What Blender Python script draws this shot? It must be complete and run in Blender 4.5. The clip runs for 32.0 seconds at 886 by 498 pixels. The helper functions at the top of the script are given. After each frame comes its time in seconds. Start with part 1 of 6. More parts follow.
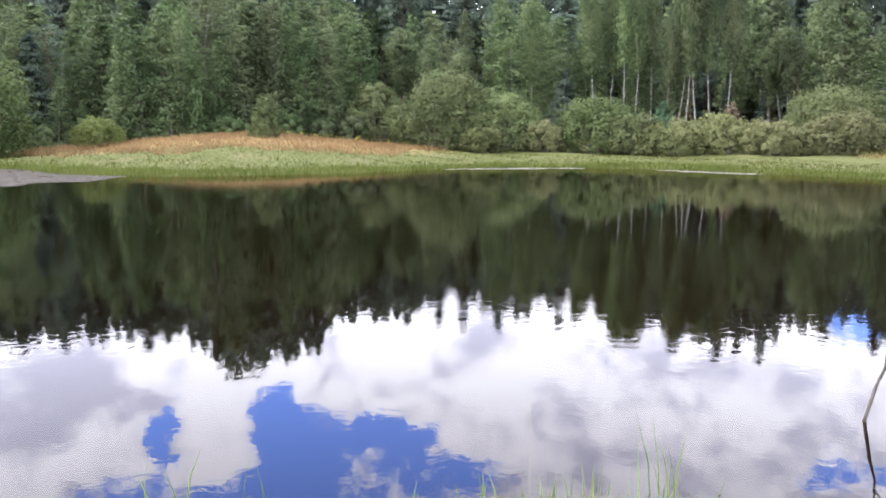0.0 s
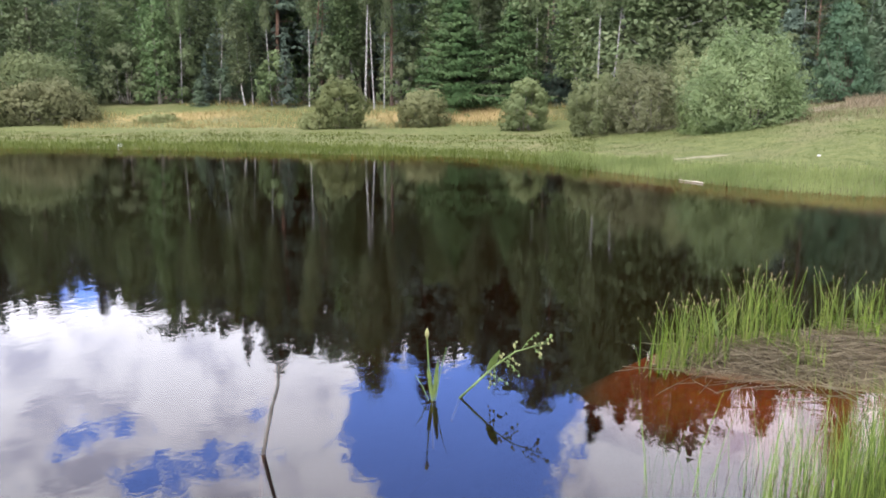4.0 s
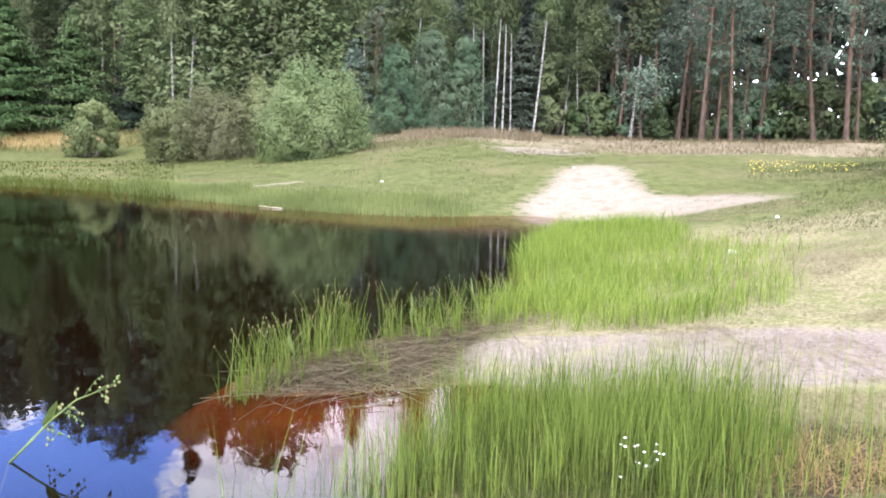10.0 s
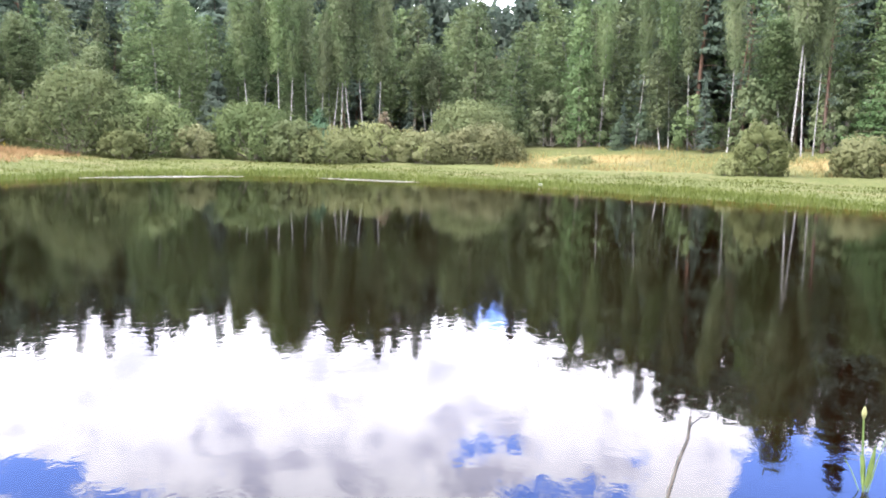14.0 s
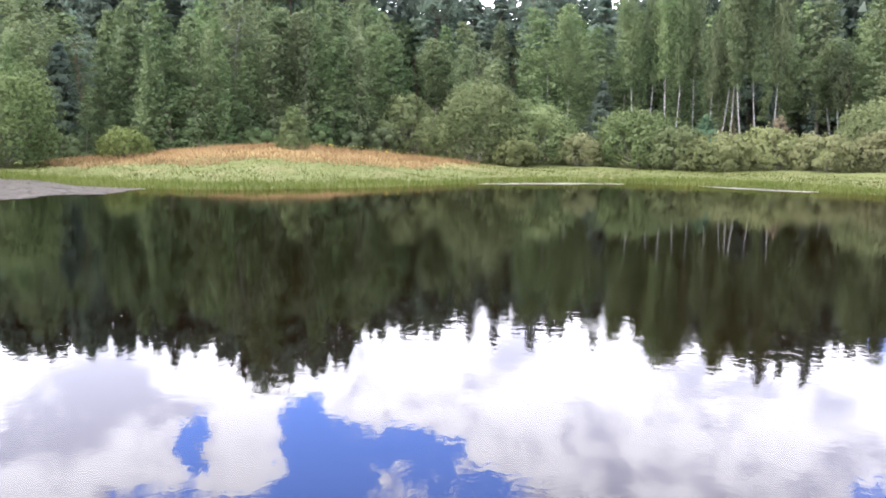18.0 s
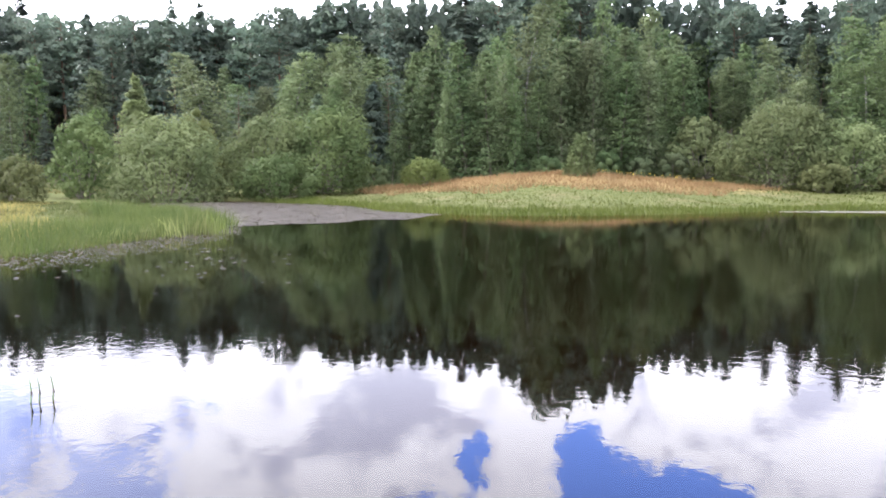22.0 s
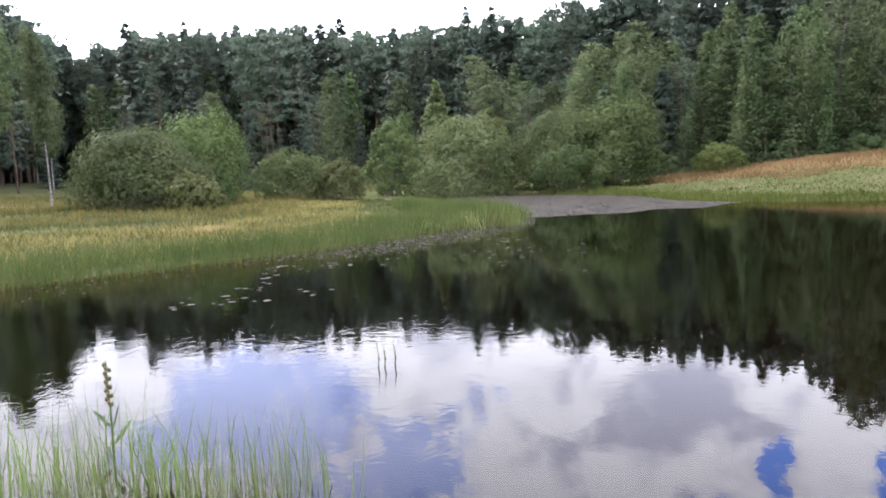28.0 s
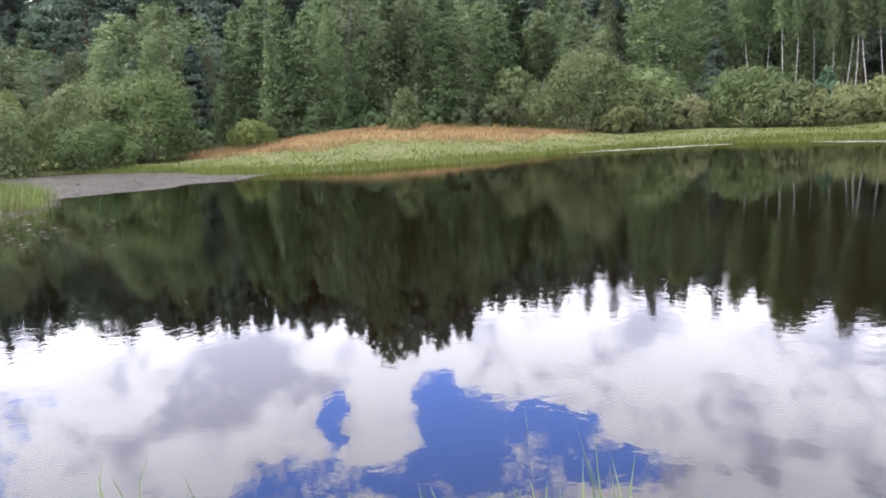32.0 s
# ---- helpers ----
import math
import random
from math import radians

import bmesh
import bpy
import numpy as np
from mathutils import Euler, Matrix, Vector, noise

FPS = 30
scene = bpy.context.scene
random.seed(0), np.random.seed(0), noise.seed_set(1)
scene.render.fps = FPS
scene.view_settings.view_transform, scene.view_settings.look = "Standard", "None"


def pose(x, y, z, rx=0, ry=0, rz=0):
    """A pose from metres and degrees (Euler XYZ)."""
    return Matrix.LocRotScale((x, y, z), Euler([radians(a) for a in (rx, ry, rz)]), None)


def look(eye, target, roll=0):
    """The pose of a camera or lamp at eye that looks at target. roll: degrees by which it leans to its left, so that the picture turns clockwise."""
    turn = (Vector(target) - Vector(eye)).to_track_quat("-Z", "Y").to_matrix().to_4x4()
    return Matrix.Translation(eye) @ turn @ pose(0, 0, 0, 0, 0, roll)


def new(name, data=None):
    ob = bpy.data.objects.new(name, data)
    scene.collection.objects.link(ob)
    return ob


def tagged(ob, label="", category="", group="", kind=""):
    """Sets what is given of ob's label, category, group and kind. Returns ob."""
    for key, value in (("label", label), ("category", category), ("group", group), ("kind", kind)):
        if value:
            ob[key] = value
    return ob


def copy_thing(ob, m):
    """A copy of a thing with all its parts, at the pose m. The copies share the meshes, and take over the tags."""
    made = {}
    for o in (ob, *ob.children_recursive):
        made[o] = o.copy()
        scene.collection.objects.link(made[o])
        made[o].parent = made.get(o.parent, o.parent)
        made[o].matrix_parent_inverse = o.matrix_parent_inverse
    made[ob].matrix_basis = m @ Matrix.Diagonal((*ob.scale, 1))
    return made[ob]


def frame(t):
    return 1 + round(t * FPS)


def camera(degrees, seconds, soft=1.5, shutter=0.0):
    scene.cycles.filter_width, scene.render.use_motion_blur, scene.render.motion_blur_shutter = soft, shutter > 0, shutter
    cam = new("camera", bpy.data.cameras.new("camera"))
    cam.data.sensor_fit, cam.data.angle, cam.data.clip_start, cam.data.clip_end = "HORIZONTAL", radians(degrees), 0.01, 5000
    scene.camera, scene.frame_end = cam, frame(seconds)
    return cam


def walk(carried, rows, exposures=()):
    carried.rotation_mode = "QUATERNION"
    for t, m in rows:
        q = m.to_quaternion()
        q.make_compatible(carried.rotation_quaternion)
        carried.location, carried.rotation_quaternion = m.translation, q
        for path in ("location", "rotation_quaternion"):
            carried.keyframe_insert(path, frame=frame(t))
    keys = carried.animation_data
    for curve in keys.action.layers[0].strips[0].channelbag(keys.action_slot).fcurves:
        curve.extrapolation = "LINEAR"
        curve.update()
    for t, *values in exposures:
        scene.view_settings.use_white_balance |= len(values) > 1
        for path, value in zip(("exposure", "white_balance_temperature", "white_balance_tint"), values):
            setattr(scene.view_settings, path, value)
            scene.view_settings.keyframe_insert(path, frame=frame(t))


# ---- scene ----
cam = camera(59.93, 32.0, soft=1.85)
ARM, EYE = 0.22, 1.7  # the camera is held this far out from a turning body, and this high over the water
# seconds, place of the feet, heading, tilt, lean
PATH = (
    (0.0, 0.05, -1.75, 0.06, -8.58, 0.37),
    (0.5, -0.04, -1.40, -3.63, -9.50, -1.17),
    (1.0, -0.10, -1.07, -7.73, -8.80, 0.36),
    (1.5, -0.12, -0.79, -11.23, -10.50, 0.79),
    (2.0, -0.15, -0.55, -19.40, -10.43, -1.99),
    (2.5, -0.12, -0.33, -28.40, -11.39, -1.50),
    (3.0, -0.06, -0.15, -37.70, -10.76, 0.53),
    (3.5, -0.03, -0.05, -46.79, -10.50, 0.49),
    (4.0, 0.00, 0.00, -54.95, -10.45, 0.39),
    (4.5, 0.00, 0.00, -60.65, -10.16, 0.79),
    (6.5, 0.00, 0.00, -78.31, -8.71, 1.71),
    (7.0, 0.00, 0.00, -83.26, -7.87, 2.48),
    (7.5, 0.00, 0.00, -88.08, -7.51, 3.06),
    (8.0, 0.00, 0.00, -90.96, -7.23, 2.55),
    (8.5, 0.00, 0.00, -92.45, -7.19, 1.82),
    (9.0, 0.00, 0.00, -91.66, -7.26, 1.58),
    (9.5, 0.00, 0.00, -88.92, -7.60, 1.45),
    (10.0, 0.00, 0.00, -85.22, -7.91, 1.61),
    (10.5, 0.00, 0.00, -78.46, -8.09, 1.20),
    (11.0, 0.00, 0.00, -71.06, -8.06, 0.62),
    (11.5, 0.00, 0.00, -63.88, -8.10, 0.68),
    (12.0, 0.00, 0.00, -56.08, -8.02, 0.92),
    (12.5, 0.00, 0.00, -46.60, -7.73, 1.17),
    (13.0, 0.00, 0.00, -38.87, -7.59, 1.25),
    (13.5, 0.00, 0.00, -32.71, -7.64, 1.26),
    (14.0, 0.00, 0.00, -25.35, -7.71, 1.43),
    (14.5, 0.00, 0.00, -19.46, -8.05, 0.65),
    (15.0, 0.00, 0.00, -13.97, -8.00, 0.55),
    (15.5, 0.00, 0.00, -7.76, -8.20, -0.15),
    (17.5, 0.00, 0.00, 0.52, -7.65, 0.66),
    (18.0, 0.00, 0.00, 2.40, -7.68, 0.75),
    (18.5, 0.00, 0.00, 4.07, -7.58, 0.77),
    (19.0, 0.00, 0.00, 6.04, -7.59, 0.59),
    (19.5, 0.00, 0.00, 7.91, -7.65, 0.67),
    (20.0, 0.00, 0.00, 9.52, -7.48, 0.47),
    (20.5, 0.00, 0.00, 12.48, -7.64, -0.08),
    (21.0, 0.00, 0.00, 15.00, -7.84, -0.06),
    (21.5, 0.00, 0.00, 18.92, -7.21, 0.14),
    (22.0, 0.00, 0.00, 23.39, -5.82, -0.01),
    (22.5, 0.00, 0.00, 27.51, -4.99, -0.55),
    (23.0, 0.00, 0.00, 30.73, -4.57, -0.76),
    (23.5, 0.00, 0.00, 33.65, -4.58, -0.84),
    (24.0, 0.00, 0.00, 36.44, -4.45, -1.03),
    (24.5, 0.00, 0.00, 38.72, -4.18, -1.37),
    (25.0, 0.00, 0.00, 41.62, -4.00, -1.10),
    (25.5, 0.02, -0.05, 44.83, -3.90, -1.23),
    (26.0, 0.02, -0.09, 47.90, -3.90, -1.40),
    (26.5, 0.03, -0.14, 50.20, -4.00, -1.60),
    (27.0, 0.03, -0.19, 50.50, -4.20, -1.90),
    (27.5, 0.05, -0.26, 48.53, -4.61, -2.19),
    (28.0, 0.15, -0.36, 44.61, -5.99, -2.45),
    (28.5, 0.28, -0.44, 37.80, -7.87, -0.89),
    (29.0, 0.37, -0.53, 32.11, -6.79, -1.27),
    (29.5, 0.43, -0.65, 25.48, -6.27, -0.47),
    (30.0, 0.51, -0.79, 20.37, -7.73, -1.02),
    (30.5, 0.64, -0.92, 17.84, -7.18, -1.45),
    (31.0, 0.79, -1.06, 19.87, -8.33, -0.70),
    (31.5, 0.92, -1.23, 16.15, -8.59, -1.83),
    (32.0, 1.03, -1.42, 11.84, -9.35, -3.01),
)


def held(x, y, yaw, tilt, lean):
    a = radians(yaw)
    return pose(x - math.sin(a) * ARM, y + math.cos(a) * ARM, EYE, 90 + tilt, 0, yaw) @ pose(0, 0, 0, 0, 0, lean)


walk(cam, [(row[0], held(*row[1:])) for row in PATH],
     exposures=[(t, stops + 0.06, 5900 if 6 < t < 11 else 6130, 19 if 6 < t < 11 else 16.5) for t, stops in ((0, 0.76), (2, 0.76), (4, 0.56), (7, 0.84), (9, 0.80), (11, 0.92), (11.5, 0.99), (13, 1.38), (15, 1.15), (19, 1.03), (22, 0.81), (23, 0.68), (25.5, 0.21), (28, 0.21), (30, 0.43), (32, 0.61))])

# ---- light ----
SUN_AZ, SUN_EL = 95.0, 42.0  # heading (to the left of straight ahead) and height, degrees


def way(az, el=0.0):
    a, e = radians(az), radians(el)
    return Vector((-math.sin(a) * math.cos(e), math.cos(a) * math.cos(e), math.sin(e)))


sun = new("sun", bpy.data.lights.new("sun", "SUN"))
sun.data.energy, sun.data.angle, sun.data.color = 4.2, radians(14), (1.0, 0.94, 0.84)
sun.matrix_world = look(way(SUN_AZ, SUN_EL) * 100, (0, 0, 0))

world = bpy.data.worlds.new("world")
scene.world = world
world.use_nodes = True


class Nodes:
    """Short hand for wiring a node tree."""

    def __init__(self, tree):
        self.tree = tree
        tree.nodes.clear()

    def add(self, kind, values=()):
        node = self.tree.nodes.new(kind)
        for key, value in dict(values).items():
            if isinstance(value, bpy.types.NodeSocket):
                self.tree.links.new(value, node.inputs[key])
            else:
                node.inputs[key].default_value = value
        return node

    def math(self, op, a, b=0.0, c=0.0):
        node = self.add("ShaderNodeMath", {0: a, 1: b, 2: c})
        node.operation = op
        return node.outputs[0]

    def vector(self, op, a, b):
        node = self.add("ShaderNodeVectorMath", {0: a, 1: b})
        node.operation = op
        return node.outputs["Value" if op == "DOT_PRODUCT" else "Vector"]

    def noise(self, vec, scale, detail=4.0, rough=0.55, lac=2.0, dist=0.0):
        return self.add("ShaderNodeTexNoise", {"Vector": vec, "Scale": scale, "Detail": detail, "Roughness": rough,
                                               "Lacunarity": lac, "Distortion": dist}).outputs[0]

    def ramp(self, fac, lo, hi, a=0.0, b=1.0):
        node = self.add("ShaderNodeMapRange", {0: fac, 1: lo, 2: hi, 3: a, 4: b})
        node.interpolation_type = "SMOOTHSTEP"
        return node.outputs[0]

    def mix(self, fac, a, b):
        node = self.tree.nodes.new("ShaderNodeMix")
        node.data_type = "RGBA"
        for key, value in ((0, fac), (6, a), (7, b)):
            if isinstance(value, bpy.types.NodeSocket):
                self.tree.links.new(value, node.inputs[key])
            else:
                node.inputs[key].default_value = value
        return node.outputs[2]


def rgb(r, g, b):
    return (r, g, b, 1.0)


w = Nodes(world.node_tree)
sky = w.add("ShaderNodeTexSky")
sky.sky_type, sky.sun_disc = "NISHITA", False
sky.sun_elevation, sky.sun_rotation = radians(SUN_EL), radians(-SUN_AZ)
sky.air_density, sky.dust_density, sky.ozone_density = 1.0, 1.2, 1.6
sky_way = w.add("ShaderNodeTexCoord").outputs["Generated"]
parts_of = w.add("ShaderNodeSeparateXYZ", {0: sky_way})
up = w.math("MAXIMUM", parts_of.outputs[2], 0.0)
DEG = 57.29578
sky_az = w.math("MULTIPLY", w.math("ARCTAN2", w.math("MULTIPLY", parts_of.outputs[0], -1.0), parts_of.outputs[1]), DEG)
sky_el = w.math("MULTIPLY", w.math("ARCSINE", w.math("ABSOLUTE", parts_of.outputs[2])), DEG)
# clouds are drawn out of noise laid over heading and height, in tens of degrees
flat = w.add("ShaderNodeCombineXYZ", {0: w.math("MULTIPLY", sky_az, 0.1), 1: w.math("MULTIPLY", sky_el, 0.14), 2: 3.7}).outputs[0]
billow = w.noise(flat, 1.7, 9.0, 0.58, 2.1, 0.25)
fine = w.noise(flat, 7.5, 8.0, 0.68, 2.0, 0.4)
drift = w.add("ShaderNodeTexNoise", {"Vector": flat, "Scale": 3.2, "Detail": 8.0, "Roughness": 0.62}).outputs[1]
stray = w.add("ShaderNodeSeparateXYZ", {0: drift})
warp_az = w.math("ADD", sky_az, w.math("MULTIPLY", w.math("SUBTRACT", stray.outputs[0], 0.5), 5.5))
warp_el = w.math("ADD", sky_el, w.math("MULTIPLY", w.math("SUBTRACT", stray.outputs[1], 0.5), 3.6))
thick = w.math("ADD", 0.88, w.math("ADD", w.math("MULTIPLY", w.math("SUBTRACT", billow, 0.5), 0.9), w.math("MULTIPLY", w.math("SUBTRACT", fine, 0.5), 1.4)))


def patch(az, el, wide, high, inner=0.05):
    """1 in the midst of a patch of sky at a heading and height, 0 outside it."""
    u = w.math("DIVIDE", w.math("SUBTRACT", warp_az, az), wide)
    v = w.math("DIVIDE", w.math("SUBTRACT", warp_el, el), high)
    return w.ramp(w.math("ADD", w.math("MULTIPLY", u, u), w.math("MULTIPLY", v, v)), inner, 1.75, 1.0, 0.0)


# breaks in the cloud: heading, height, half width, half height, how clear
for az, el, wide, high, clear in (
        (13.0, 19.6, 1.8, 1.6, 0.7), (11.0, 23.0, 4.2, 3.0, 0.9), (14.0, 26.0, 4.6, 2.4, 0.6), (6.0, 26.5, 5.0, 2.2, 0.5), (3.6, 22.5, 3.6, 2.0, 0.7),
        (-1.5, 25.2, 4.2, 1.7, 0.6), (21.0, 21.7, 1.1, 2.3, 0.7), (24.0, 25.8, 6.0, 2.1, 0.6), (-28.8, 12.4, 2.4, 1.6, 0.6), (-33.6, 13.0, 2.2, 1.5, 0.45),
        (-30.0, 21.5, 3.2, 1.5, 0.42), (-36.0, 25.3, 7.0, 1.7, 0.48), (-40.6, 21.2, 1.6, 1.2, 0.5), (-51.5, 23.8, 4.6, 5.0, 0.9), (-58.0, 24.5, 7.5, 6.5, 0.95),
        (-62.5, 19.0, 3.2, 3.2, 0.8), (-27.5, 22.5, 1.5, 1.5, 0.3), (60.0, 17.0, 9.0, 4.6, 0.58), (47.0, 20.8, 4.2, 2.8, 0.42), (43.0, 17.2, 3.6, 1.8, 0.30), (52.0, 25.0, 9.0, 4.0, 0.40),
        (84.0, 17.0, 9.0, 5.0, 0.4), (34.5, 26.8, 4.0, 2.0, 0.4)):
    thick = w.math("SUBTRACT", thick, w.math("MULTIPLY", patch(az, el, wide, high), clear))
# heaped cloud between them
for az, el, wide, high, more in ((67.6, 15.0, 2.4, 1.7, 0.6), (40.0, 13.6, 9.0, 1.9, 0.4), (36.0, 20.0, 6.0, 3.0, 0.3), (-12.0, 18.0, 14.0, 5.0, 0.3), (-38.0, 18.5, 8.5, 3.4, 0.35), (-77.0, 22.0, 8.0, 6.0, 0.5),
                                 (0.0, 16.5, 10.0, 4.0, 0.25), (17.5, 22.5, 2.2, 2.4, 0.3)):
    thick = w.math("ADD", thick, w.math("MULTIPLY", patch(az, el, wide, high), more))
cover = w.ramp(thick, 0.26, 0.70)
veil = w.math("MULTIPLY", patch(62.0, 19.0, 26.0, 12.0), 0.46)  # thin high haze
cover = w.math("MAXIMUM", cover, veil)
low = w.ramp(up, 0.0, 0.2, 1.0, 0.0)
cover = w.math("MAXIMUM", cover, w.math("MULTIPLY", low, 0.85))
shade = w.math("ADD", w.noise(flat, 2.6, 8.0, 0.56, 2.1, 0.5), w.math("MULTIPLY", w.math("SUBTRACT", fine, 0.5), 0.12))
# shaded undersides of the heaps
for az, el, wide, high, dim in ((28.0, 16.6, 5.5, 2.2, 0.24), (32.0, 20.5, 5.0, 2.2, 0.09), (-2.5, 14.8, 3.4, 1.5, 0.12), (-21.0, 18.0, 5.5, 2.6, 0.08), (24.5, 18.5, 4.0, 1.6, 0.15), (-32.0, 22.5, 9.0, 2.6, 0.06),
                                (-12.0, 24.0, 9.0, 2.4, 0.07), (-24.0, 24.5, 6.0, 2.0, 0.06)):
    shade = w.math("SUBTRACT", shade, w.math("MULTIPLY", patch(az, el, wide, high, 0.0), dim))
cloud = w.mix(w.ramp(shade, 0.26, 0.54), rgb(29.5, 30, 35.5), rgb(54, 54, 56))
blue = w.mix(0.75, sky.outputs[0], rgb(13.0, 23.5, 62.0))
air = w.mix(cover, blue, cloud)
w.add("ShaderNodeOutputWorld", {0: w.add("ShaderNodeBackground", {0: air, 1: 0.0625}).outputs[0]})

# ---- materials ----


def material(name, rough=0.7, spec=0.3):
    mat = bpy.data.materials.new(name)
    mat.use_nodes = True
    n = Nodes(mat.node_tree)
    n.where = n.add("ShaderNodeNewGeometry").outputs["Position"]
    n.island = n.add("ShaderNodeNewGeometry").outputs["Random Per Island"]
    n.chance = n.add("ShaderNodeObjectInfo").outputs["Random"]
    n.own = n.add("ShaderNodeTexCoord").outputs["Object"]
    n.bsdf = n.add("ShaderNodeBsdfPrincipled", {"Roughness": rough, "Specular IOR Level": spec})
    n.out = n.add("ShaderNodeOutputMaterial", {0: n.bsdf.outputs[0]})
    n.mat = mat
    return n


def coat(n, colour, bump=None, depth=0.02, rough=None):
    n.tree.links.new(colour, n.bsdf.inputs["Base Color"])
    if bump is not None:
        b = n.add("ShaderNodeBump", {"Height": bump, "Distance": depth, "Strength": 0.8})
        n.tree.links.new(b.outputs[0], n.bsdf.inputs["Normal"])
    if rough is not None:
        n.tree.links.new(rough, n.bsdf.inputs["Roughness"])
    return n.mat


def foliage(name, dark, light, through_light=0.35, rough=0.55, spread=0.22):
    """Leaves: colour varies leaf by leaf, in patches and plant by plant; some light comes through."""
    n = material(name, rough, 0.08)
    patch = n.noise(n.where, 0.5, 3.0)
    mixed = n.math("ADD", n.math("MULTIPLY", n.island, spread), n.math("MULTIPLY", n.ramp(patch, 0.3, 0.7), 1.0 - spread))
    colour = n.mix(mixed, rgb(*dark), rgb(*light))
    tone = n.add("ShaderNodeHueSaturation", {"Hue": n.ramp(n.chance, 0, 1, 0.486, 0.510), "Saturation": n.ramp(n.chance, 0, 1, 0.9, 1.05),
                                             "Value": n.ramp(n.math("FRACT", n.math("MULTIPLY", n.chance, 7.31)), 0, 1, 0.76, 1.24),
                                             "Fac": 1.0, "Color": colour}).outputs[0]
    coat(n, tone)
    passing = n.add("ShaderNodeBsdfTranslucent", {"Color": tone})
    both = n.add("ShaderNodeMixShader", {0: through_light, 1: n.bsdf.outputs[0], 2: passing.outputs[0]})
    n.tree.links.new(both.outputs[0], n.out.inputs[0])
    return n.mat


def bark(name, dark, light, scale, stretch, marks=None):
    n = material(name, 0.85, 0.2)
    long = n.vector("MULTIPLY", n.where, (1.0, 1.0, stretch))
    grain = n.noise(long, scale, 6.0, 0.65)
    colour = n.mix(n.ramp(grain, 0.32, 0.68), rgb(*dark), rgb(*light))
    if marks:
        spots = n.noise(n.vector("MULTIPLY", n.where, (1.0, 1.0, marks)), 3.0, 5.0, 0.6)
        colour = n.mix(n.ramp(spots, 0.50, 0.64), colour, rgb(0.07, 0.065, 0.06))
    return coat(n, colour, grain, 0.03)


